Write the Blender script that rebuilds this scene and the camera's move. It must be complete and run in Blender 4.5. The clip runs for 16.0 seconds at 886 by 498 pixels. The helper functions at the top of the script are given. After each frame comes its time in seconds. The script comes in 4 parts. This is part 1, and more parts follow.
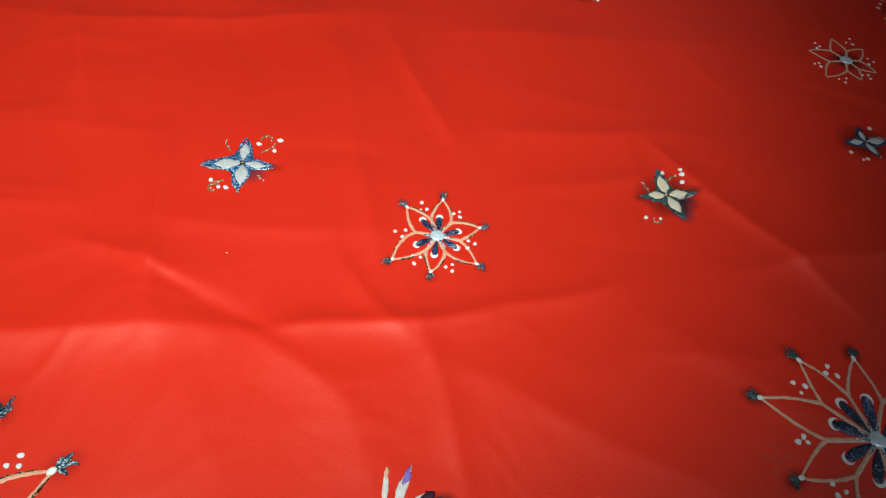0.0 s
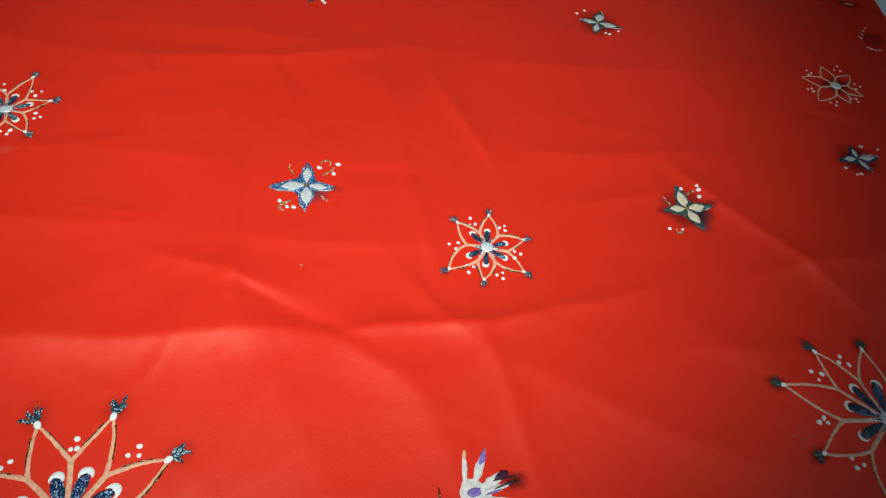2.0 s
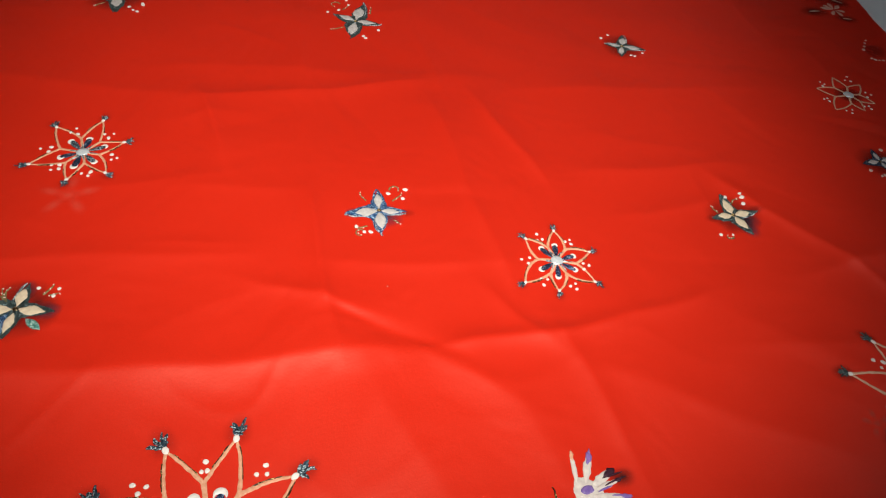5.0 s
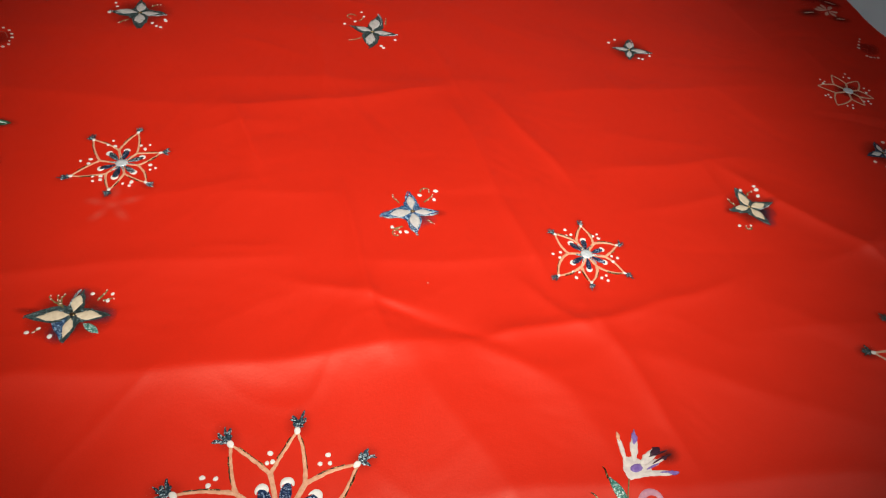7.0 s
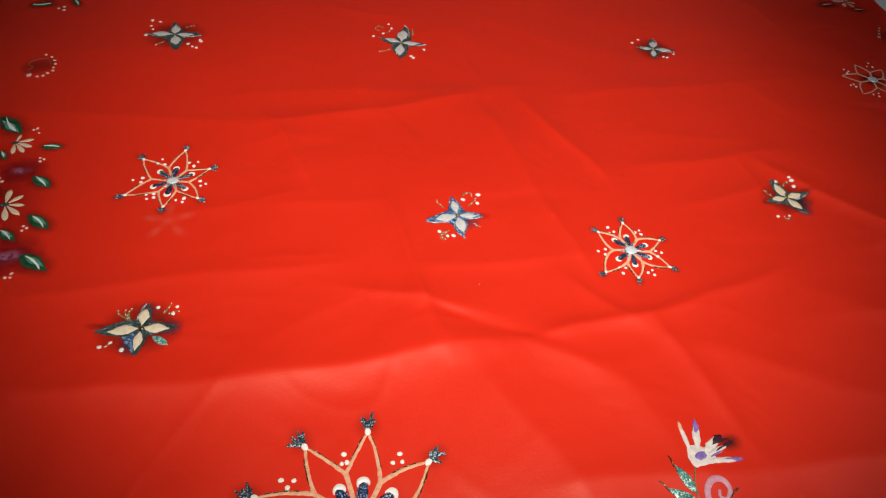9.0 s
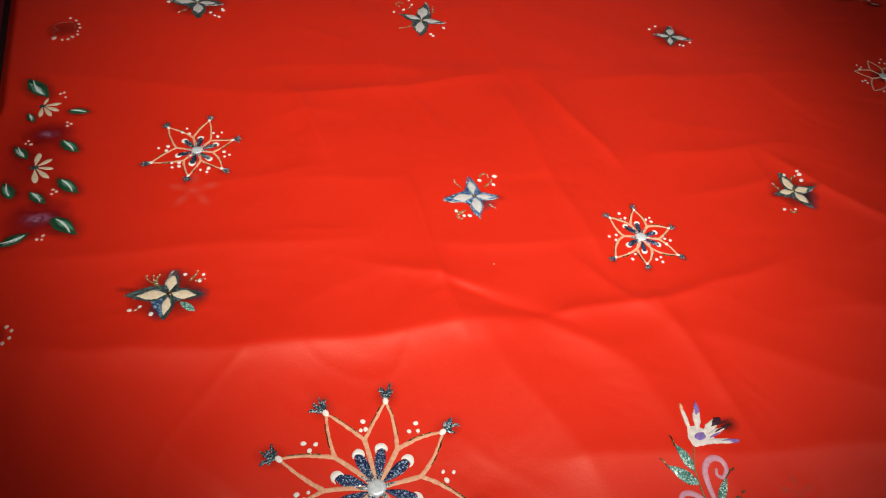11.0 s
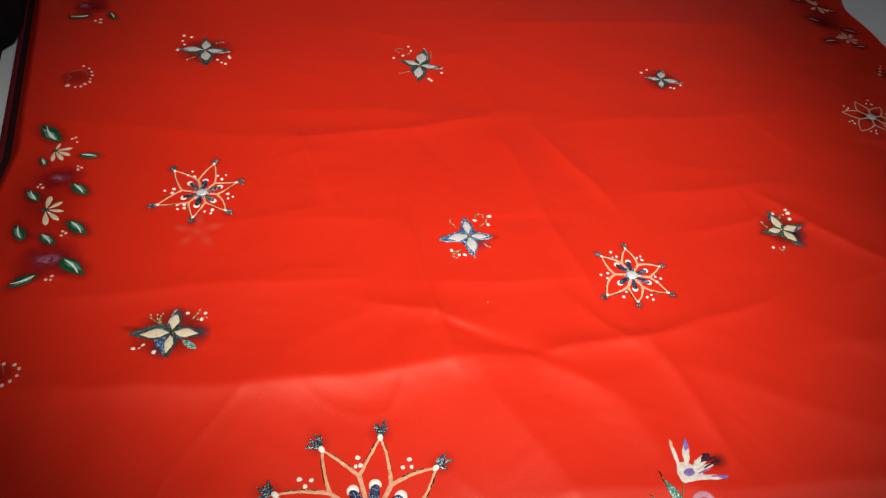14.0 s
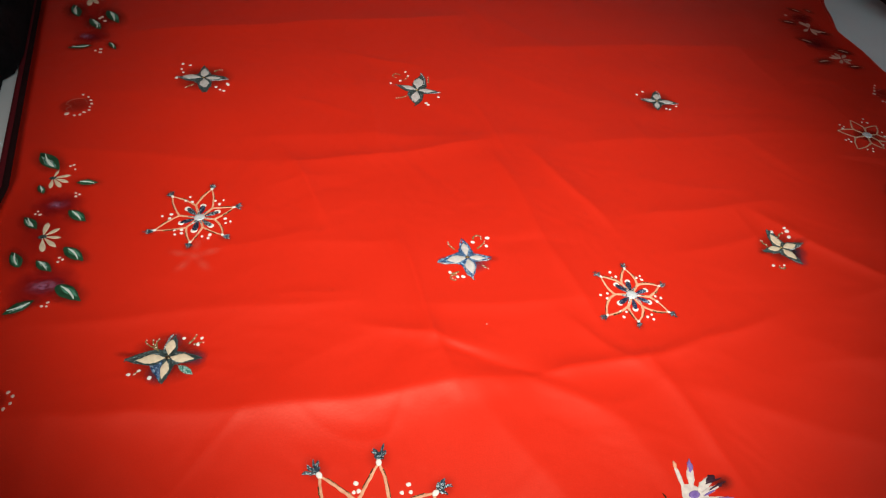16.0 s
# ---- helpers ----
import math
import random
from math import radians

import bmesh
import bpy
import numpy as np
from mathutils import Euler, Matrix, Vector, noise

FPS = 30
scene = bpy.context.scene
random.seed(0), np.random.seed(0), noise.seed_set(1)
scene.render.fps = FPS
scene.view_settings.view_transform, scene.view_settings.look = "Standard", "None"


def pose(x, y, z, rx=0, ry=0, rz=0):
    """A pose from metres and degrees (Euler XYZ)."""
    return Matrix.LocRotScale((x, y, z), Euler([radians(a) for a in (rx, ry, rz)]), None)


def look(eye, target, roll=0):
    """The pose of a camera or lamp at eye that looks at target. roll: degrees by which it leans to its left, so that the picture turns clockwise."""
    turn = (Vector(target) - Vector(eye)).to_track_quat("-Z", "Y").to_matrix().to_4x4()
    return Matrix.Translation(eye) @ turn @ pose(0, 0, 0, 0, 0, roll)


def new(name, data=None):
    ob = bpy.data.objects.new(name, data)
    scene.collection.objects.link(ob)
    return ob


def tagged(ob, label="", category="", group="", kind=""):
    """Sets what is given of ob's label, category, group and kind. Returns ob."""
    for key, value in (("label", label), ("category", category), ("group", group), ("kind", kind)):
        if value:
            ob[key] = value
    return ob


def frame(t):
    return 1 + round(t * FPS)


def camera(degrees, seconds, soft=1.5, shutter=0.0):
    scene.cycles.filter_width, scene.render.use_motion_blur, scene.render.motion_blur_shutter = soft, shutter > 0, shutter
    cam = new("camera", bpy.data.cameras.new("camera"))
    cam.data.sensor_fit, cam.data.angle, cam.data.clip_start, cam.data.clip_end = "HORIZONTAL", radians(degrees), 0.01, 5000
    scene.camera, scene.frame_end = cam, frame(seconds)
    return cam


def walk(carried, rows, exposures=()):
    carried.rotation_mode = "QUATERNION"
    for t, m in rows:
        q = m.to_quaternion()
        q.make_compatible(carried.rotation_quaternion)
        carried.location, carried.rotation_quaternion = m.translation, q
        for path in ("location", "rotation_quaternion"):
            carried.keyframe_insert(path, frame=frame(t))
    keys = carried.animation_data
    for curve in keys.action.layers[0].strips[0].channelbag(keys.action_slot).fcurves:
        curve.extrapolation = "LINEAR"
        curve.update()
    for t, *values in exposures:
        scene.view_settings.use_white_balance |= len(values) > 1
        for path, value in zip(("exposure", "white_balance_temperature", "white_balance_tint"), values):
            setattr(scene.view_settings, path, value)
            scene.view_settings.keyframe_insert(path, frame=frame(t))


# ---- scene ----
cam = camera(67.6, 16.0, soft=1.15)
PATH = [
    (0, (0.099, 0.15, 0.674), (0.191, 1.359, -0.916), 11.6),
    (0.5, (0.074, 0.144, 0.682), (0.179, 1.389, -0.879), 11.5),
    (1, (0.041, 0.12, 0.693), (0.137, 1.383, -0.855), 11.4),
    (1.5, (0.025, 0.094, 0.707), (0.13, 1.343, -0.852), 11.9),
    (2, (0.003, 0.071, 0.722), (0.136, 1.344, -0.814), 11.8),
    (2.5, (-0.024, 0.052, 0.724), (0.128, 1.349, -0.79), 11.2),
    (3, (-0.051, 0.044, 0.728), (0.117, 1.355, -0.773), 10.4),
    (3.5, (-0.074, 0.037, 0.729), (0.125, 1.362, -0.756), 10.6),
    (4, (-0.094, 0.033, 0.729), (0.081, 1.36, -0.758), 10.3),
    (6.5, (-0.194, 0.002, 0.732), (0.02, 1.36, -0.721), 9.7),
    (7, (-0.21, -0.011, 0.732), (0.009, 1.353, -0.715), 9.4),
    (7.5, (-0.236, -0.013, 0.736), (-0.011, 1.369, -0.692), 9.0),
    (8, (-0.25, -0.019, 0.736), (-0.035, 1.374, -0.682), 7.0),
    (8.5, (-0.261, -0.025, 0.734), (-0.064, 1.358, -0.697), 6.4),
    (9, (-0.274, -0.029, 0.736), (-0.08, 1.354, -0.696), 6.2),
    (11.5, (-0.309, -0.053, 0.774), (-0.111, 1.255, -0.726), 9.9),
    (12, (-0.308, -0.068, 0.782), (-0.13, 1.238, -0.722), 9.7),
    (12.5, (-0.3, -0.071, 0.785), (-0.08, 1.278, -0.676), 9.8),
    (13, (-0.302, -0.065, 0.785), (-0.084, 1.305, -0.656), 9.2),
    (13.5, (-0.297, -0.059, 0.79), (-0.097, 1.325, -0.64), 8.6),
    (14, (-0.294, -0.058, 0.794), (-0.112, 1.339, -0.626), 8.0),
    (14.5, (-0.294, -0.061, 0.794), (-0.109, 1.367, -0.594), 7.6),
    (15, (-0.292, -0.055, 0.787), (-0.107, 1.379, -0.595), 6.9),
    (15.5, (-0.291, -0.055, 0.786), (-0.105, 1.402, -0.571), 6.9),
    (16, (-0.288, -0.06, 0.786), (-0.113, 1.393, -0.578), 6.9),
]
walk(cam, [(t, look(eye, target, roll)) for t, eye, target, roll in PATH],
     [(0.0, -0.2, 5450, -5), (3.6, -0.2, 5450, -5), (3.95, -0.14, 6500, 10), (7.0, -0.12, 6500, 10), (12.0, -0.1, 6500, 10), (16.0, -0.02, 6500, 10)])

# ---------------------------------------------------------------- light
world = bpy.data.worlds.new("room_air")
scene.world = world
world.use_nodes = True
world.node_tree.nodes["Background"].inputs[0].default_value = (0.55, 0.62, 0.7, 1)
world.node_tree.nodes["Background"].inputs[1].default_value = 0.02

# the hand torch over the cloth, and a dim fill lamp near the ceiling
torch_data = bpy.data.lights.new("torch_light", "SPOT")
torch_data.energy = 212
torch_data.color = (1.0, 0.95, 0.86)
torch_data.shadow_soft_size = 0.012
torch_data.spot_size = radians(59)
torch_data.spot_blend = 1.0
torch = new("torch_light", torch_data)
torch.matrix_world = look((-0.12, -0.18, 1.54), (-0.13, 0.96, 0.0))

# added cool fill, no seen fixture: lifts the far cloth and floor corner
fill_lamp_data = bpy.data.lights.new("far_fill_light", "AREA")
fill_lamp_data.shape, fill_lamp_data.size, fill_lamp_data.size_y = "RECTANGLE", 1.1, 0.06
fill_lamp_data.energy = 14
fill_lamp_data.color = (0.84, 0.95, 1.0)
fill_lamp = new("far_fill_light", fill_lamp_data)
fill_lamp.matrix_world = look((1.9, -0.3, 2.6), (1.5, 2.6, 0.0))

# ---------------------------------------------------------------- materials


def material(name):
    m = bpy.data.materials.new(name)
    m.use_nodes = True
    nt = m.node_tree
    b = nt.nodes["Principled BSDF"]
    return m, nt, b


def node(nt, kind, **values):
    n = nt.nodes.new(kind)
    for k, v in values.items():
        n.inputs[k.replace("_", " ")].default_value = v
    return n


def coords(nt):
    return nt.nodes.new("ShaderNodeTexCoord").outputs["Object"]


def noise_fac(nt, scale, detail=4.0, rough=0.55):
    n = node(nt, "ShaderNodeTexNoise", Scale=scale, Detail=detail, Roughness=rough)
    nt.links.new(coords(nt), n.inputs["Vector"])
    return n.outputs["Fac"]


def ramp(nt, fac, stops):
    r = nt.nodes.new("ShaderNodeValToRGB")
    e = r.color_ramp.elements
    while len(e) < len(stops):
        e.new(0.5)
    for el, (p, c) in zip(e, stops):
        el.position, el.color = p, (*c, 1)
    nt.links.new(fac, r.inputs[0])
    return r.outputs[0]


def mix(nt, fac, a, b, blend="MIX"):
    m = nt.nodes.new("ShaderNodeMix")
    m.data_type, m.blend_type = "RGBA", blend
    for s, v in ((m.inputs[0], fac), (m.inputs[6], a), (m.inputs[7], b)):
        if isinstance(v, (int, float)):
            s.default_value = v
        elif isinstance(v, tuple):
            s.default_value = (*v, 1)
        else:
            nt.links.new(v, s)
    return m.outputs[2]


def bump(nt, b, height, strength, distance):
    n = node(nt, "ShaderNodeBump", Strength=strength, Distance=distance)
    nt.links.new(height, n.inputs["Height"])
    nt.links.new(n.outputs[0], b.inputs["Normal"])


def cotton(name, dark, light, rough=0.72, spec=0.2, glint=(1.0, 1.0, 1.0)):
    m, nt, b = material(name)
    broad = noise_fac(nt, 2.6, 3.0)
    fine = noise_fac(nt, 620.0, 2.0)
    col = mix(nt, broad, dark, light)
    col = mix(nt, 0.22, col, mix(nt, fine, (0.25, 0.25, 0.25), (1, 1, 1)), "MULTIPLY")
    nt.links.new(col, b.inputs["Base Color"])
    b.inputs["Roughness"].default_value = rough
    b.inputs["Specular IOR Level"].default_value = spec
    b.inputs["Specular Tint"].default_value = (*glint, 1)
    # soft unevenness of hand-washed cloth, with a fine thread grain
    both = mix(nt, 0.3, noise_fac(nt, 30.0, 4.0), noise_fac(nt, 330.0, 3.0, 0.7))
    bump(nt, b, both, 0.2, 0.0026)
    return m


def paint(name, a, c, rough=0.45, scale=160.0, spec=0.4):
    m, nt, b = material(name)
    f = noise_fac(nt, scale, 5.0, 0.6)
    nt.links.new(ramp(nt, f, [(0.3, a), (0.7, c)]), b.inputs["Base Color"])
    b.inputs["Roughness"].default_value = rough
    b.inputs["Specular IOR Level"].default_value = spec
    bump(nt, b, noise_fac(nt, 420.0, 3.0), 0.4, 0.0006)
    return m


def glitter(name, deep, mid, bright, share=0.8):
    """Paint thick with glitter: each small flake has its own shade, some are shiny."""
    m, nt, b = material(name)
    v = node(nt, "ShaderNodeTexVoronoi", Scale=720.0)
    nt.links.new(coords(nt), v.inputs["Vector"])
    sep = nt.nodes.new("ShaderNodeSeparateColor")
    nt.links.new(v.outputs["Color"], sep.inputs[0])
    half = tuple((p + q) / 2 for p, q in zip(mid, bright))
    flakes = ramp(nt, sep.outputs[0], [(0.0, tuple(c * 0.5 for c in deep)), (0.3, deep), (share - 0.08, mid), (share, half), (min(share + 0.1, 1.0), bright)])
    body = ramp(nt, noise_fac(nt, 60.0, 4.0), [(0.35, deep), (0.68, mid)])
    patchy = ramp(nt, noise_fac(nt, 110.0, 3.0), [(0.4, (0.35, 0.35, 0.35)), (0.6, (1, 1, 1))])
    nt.links.new(mix(nt, patchy, body, flakes), b.inputs["Base Color"])
    shine = ramp(nt, sep.outputs[1], [(0.78, (0, 0, 0)), (0.86, (0.8, 0.8, 0.8))])
    nt.links.new(shine, b.inputs["Metallic"])
    b.inputs["Roughness"].default_value = 0.36
    bump(nt, b, sep.outputs[2], 0.6, 0.001)
    return m


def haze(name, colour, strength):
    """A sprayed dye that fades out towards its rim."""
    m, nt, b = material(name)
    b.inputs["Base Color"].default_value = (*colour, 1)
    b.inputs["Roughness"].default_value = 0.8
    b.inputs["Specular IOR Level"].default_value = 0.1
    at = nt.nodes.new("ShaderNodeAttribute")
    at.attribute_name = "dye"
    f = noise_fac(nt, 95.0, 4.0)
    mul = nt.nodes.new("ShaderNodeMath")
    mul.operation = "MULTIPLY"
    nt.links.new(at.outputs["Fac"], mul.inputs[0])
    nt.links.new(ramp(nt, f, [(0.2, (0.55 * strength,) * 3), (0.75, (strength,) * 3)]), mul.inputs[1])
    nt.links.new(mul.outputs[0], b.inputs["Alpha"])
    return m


def plain(name, a, c, rough, scale, bump_scale=60.0, bump_by=0.15, spec=0.4):
    m, nt, b = material(name)
    nt.links.new(ramp(nt, noise_fac(nt, scale, 6.0), [(0.3, a), (0.72, c)]), b.inputs["Base Color"])
    b.inputs["Roughness"].default_value = rough
    b.inputs["Specular IOR Level"].default_value = spec
    bump(nt, b, noise_fac(nt, bump_scale, 5.0), bump_by, 0.004)
    return m


RED = cotton("red_cotton", (0.64, 0.0165, 0.0036), (0.74, 0.0215, 0.0055), 0.48, 0.7, (1.0, 0.58, 0.45))
MAROON = cotton("maroon_hem_cotton", (0.1, 0.007, 0.012), (0.15, 0.01, 0.018))
# red hem cotton with the groove's shade put into the colour
HEMSHADE = cotton("shaded_hem_cotton", (0.012, 0.003, 0.004), (0.022, 0.004, 0.005))
PEACH = paint("peach_paint", (0.62, 0.27, 0.15), (0.82, 0.46, 0.29), 0.55, 210.0, 0.25)
GOLD = glitter("gold_edging", (0.02, 0.01, 0.004), (0.1, 0.055, 0.014), (0.8, 0.6, 0.25), 0.84)
BROWN = paint("pale_brown_paint", (0.56, 0.3, 0.19), (0.74, 0.46, 0.32), 0.5, 200.0)
CREAM = paint("cream_paint", (0.62, 0.5, 0.35), (0.8, 0.69, 0.5), 0.5, 140.0, 0.25)
GREYCREAM = paint("silvery_cream_paint", (0.42, 0.4, 0.38), (0.66, 0.64, 0.62))
WHITE = paint("white_paint", (0.78, 0.74, 0.68), (0.88, 0.85, 0.8), 0.4)
PINKDOT = paint("pinkish_white_paint", (0.75, 0.5, 0.42), (0.85, 0.68, 0.6), 0.4)
BLUE = glitter("blue_glitter_paint", (0.012, 0.045, 0.13), (0.03, 0.13, 0.33), (0.5, 0.75, 0.95), 0.76)
INDIGO = glitter("indigo_glitter_paint", (0.008, 0.02, 0.06), (0.016, 0.05, 0.15), (0.45, 0.6, 0.8), 0.82)
SLATE = glitter("slate_glitter_paint", (0.015, 0.028, 0.036), (0.035, 0.08, 0.12), (0.5, 0.65, 0.7), 0.76)
MIDGREEN = paint("fresh_green_paint", (0.03, 0.15, 0.08), (0.12, 0.36, 0.25), 0.5, 120.0)
DEEPRED = paint("deep_red_paint", (0.5, 0.006, 0.003), (0.62, 0.009, 0.004), 0.6)
NAVY = glitter("navy_glitter_paint", (0.008, 0.012, 0.03), (0.02, 0.04, 0.1), (0.3, 0.42, 0.55), 0.9)
TEAL = glitter("dark_teal_glitter_paint", (0.028, 0.042, 0.038), (0.045, 0.085, 0.09), (0.28, 0.4, 0.42), 0.88)
MINT = glitter("mint_glitter_paint", (0.03, 0.16, 0.12), (0.12, 0.42, 0.35), (0.8, 0.95, 0.88), 0.66)
SILVER = glitter("silver_glitter_paint", (0.05, 0.075, 0.09), (0.22, 0.3, 0.34), (0.85, 0.92, 0.95), 0.6)
GREEN = paint("leaf_green_paint", (0.006, 0.035, 0.014), (0.02, 0.1, 0.045), 0.5, 90.0)
LIGHTMINT = paint("pale_mint_paint", (0.6, 0.8, 0.7), (0.86, 0.94, 0.89))
PINK = paint("pink_paint", (0.52, 0.22, 0.3), (0.68, 0.36, 0.44))
BLUSH = paint("faded_pink_cream_paint", (0.62, 0.3, 0.22), (0.75, 0.46, 0.36))
PURPLE = paint("violet_paint", (0.16, 0.09, 0.36), (0.3, 0.2, 0.52))
PLUM = paint("dark_plum_paint", (0.02, 0.008, 0.014), (0.06, 0.015, 0.035))
PALE = paint("pale_lilac_cream_paint", (0.6, 0.52, 0.5), (0.82, 0.76, 0.68), 0.5, 90.0, 0.25)
OLIVE = paint("olive_gold_paint", (0.1, 0.085, 0.03), (0.3, 0.25, 0.1), 0.5, 300.0)
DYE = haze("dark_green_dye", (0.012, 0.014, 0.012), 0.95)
BLUEDYE = haze("blue_green_dye", (0.012, 0.045, 0.075), 0.95)
SMOKE = haze("thin_smoky_dye", (0.014, 0.012, 0.012), 0.45)
WINE = haze("wine_red_dye", (0.13, 0.003, 0.014), 0.75)
WASH = haze("thin_wine_wash", (0.2, 0.004, 0.006), 0.6)
LILAC = haze("lilac_dye", (0.58, 0.24, 0.42), 0.8)
ROSE = haze("faint_rose_print", (0.82, 0.1, 0.06), 0.55)
FLOOR = plain("pale_cement_floor", (0.74, 0.85, 0.87), (0.83, 0.91, 0.93), 0.45, 3.2, 24.0, 0.1)
WALL = plain("pale_wall_paint", (0.6, 0.62, 0.6), (0.7, 0.71, 0.68), 0.7, 2.0, 120.0, 0.1)
CEIL = plain("white_ceiling_paint", (0.72, 0.73, 0.73), (0.8, 0.8, 0.8), 0.8, 2.0, 120.0, 0.1)
BLACK = plain("black_blanket_wool", (0.004, 0.004, 0.005), (0.014, 0.013, 0.015), 0.9, 40.0, 300.0, 0.4, 0.1)
DARKWOOD = plain("dark_stained_wood", (0.012, 0.009, 0.008), (0.03, 0.022, 0.018), 0.45, 14.0, 60.0, 0.15)
PAD = plain("cotton_mattress_ticking", (0.55, 0.5, 0.44), (0.66, 0.6, 0.54), 0.85, 12.0, 200.0, 0.3)


def mirror_bead():
    m, nt, b = material("mirror_bead_glass")
    nt.links.new(ramp(nt, noise_fac(nt, 180.0, 3.0), [(0.3, (0.55, 0.64, 0.68)), (0.7, (0.86, 0.9, 0.92))]), b.inputs["Base Color"])
    b.inputs["Metallic"].default_value = 0.25
    b.inputs["Roughness"].default_value = 0.3
    return m


BEAD = mirror_bead()

# ---------------------------------------------------------------- building helpers


def link(name, verts, faces, mat, parent=None, label="", origin=(0, 0, 0), smooth=True):
    me = bpy.data.meshes.new(name)
    me.from_pydata([(v[0] - origin[0], v[1] - origin[1], v[2] - origin[2]) for v in verts], [], faces)
    me.materials.append(mat)
    if smooth:
        me.polygons.foreach_set("use_smooth", [True] * len(me.polygons))
    me.update()
    ob = new(name, me)
    if parent is None:
        ob.location = origin
    else:
        ob.parent = parent
        base = parent.location if parent.parent else Vector((0, 0, 0))
        ob.location = Vector(origin) - base
    if label:
        tagged(ob, label)
    return ob


def box(name, x0, y0, z0, x1, y1, z1, mat, parent=None, bevel=0.0, label=""):
    bm = bmesh.new()
    bmesh.ops.create_cube(bm, size=1.0)
    for v in bm.verts:
        v.co = Vector(((x0 + x1) / 2 + v.co.x * (x1 - x0), (y0 + y1) / 2 + v.co.y * (y1 - y0), (z0 + z1) / 2 + v.co.z * (z1 - z0)))
    if bevel:
        bmesh.ops.bevel(bm, geom=bm.edges[:], offset=bevel, segments=3, affect="EDGES", profile=0.5)
    me = bpy.data.meshes.new(name)
    bm.to_mesh(me)
    bm.free()
    me.materials.append(mat)
    ob = new(name, me)
    if parent is not None:
        ob.parent = parent
    if label:
        tagged(ob, label)
    return ob


# ---------------------------------------------------------------- the room

FLOOR_Z = -0.034
RX0, RX1, RY0, RY1, RZ = -2.3, 2.3, -1.6, 3.1, 2.75
tagged(box("floor", RX0, RY0, FLOOR_Z - 0.1, RX1, RY1, FLOOR_Z, FLOOR), "pale blue-grey smooth cement floor", "floor", kind="structure")
tagged(box("ceiling", RX0, RY0, RZ, RX1, RY1, RZ + 0.12, CEIL), "plain white painted ceiling", "ceiling", kind="structure")
tagged(box("wall_west", RX0 - 0.15, RY0 - 0.15, FLOOR_Z - 0.1, RX0, RY1 + 0.15, RZ + 0.12, WALL), "plain pale painted wall", "wall", kind="structure")
tagged(box("wall_east", RX1, RY0 - 0.15, FLOOR_Z - 0.1, RX1 + 0.15, RY1 + 0.15, RZ + 0.12, WALL), "plain pale painted wall", "wall", kind="structure")
tagged(box("wall_north", RX0, RY1, FLOOR_Z - 0.1, RX1, RY1 + 0.15, RZ + 0.12, WALL), "plain pale painted wall", "wall", kind="structure")
tagged(box("wall_south", RX0, RY0 - 0.15, FLOOR_Z - 0.1, RX1, RY0, RZ + 0.12, WALL), "plain pale painted wall", "wall", kind="structure")

# ---------------------------------------------------------------- the cloth's shape

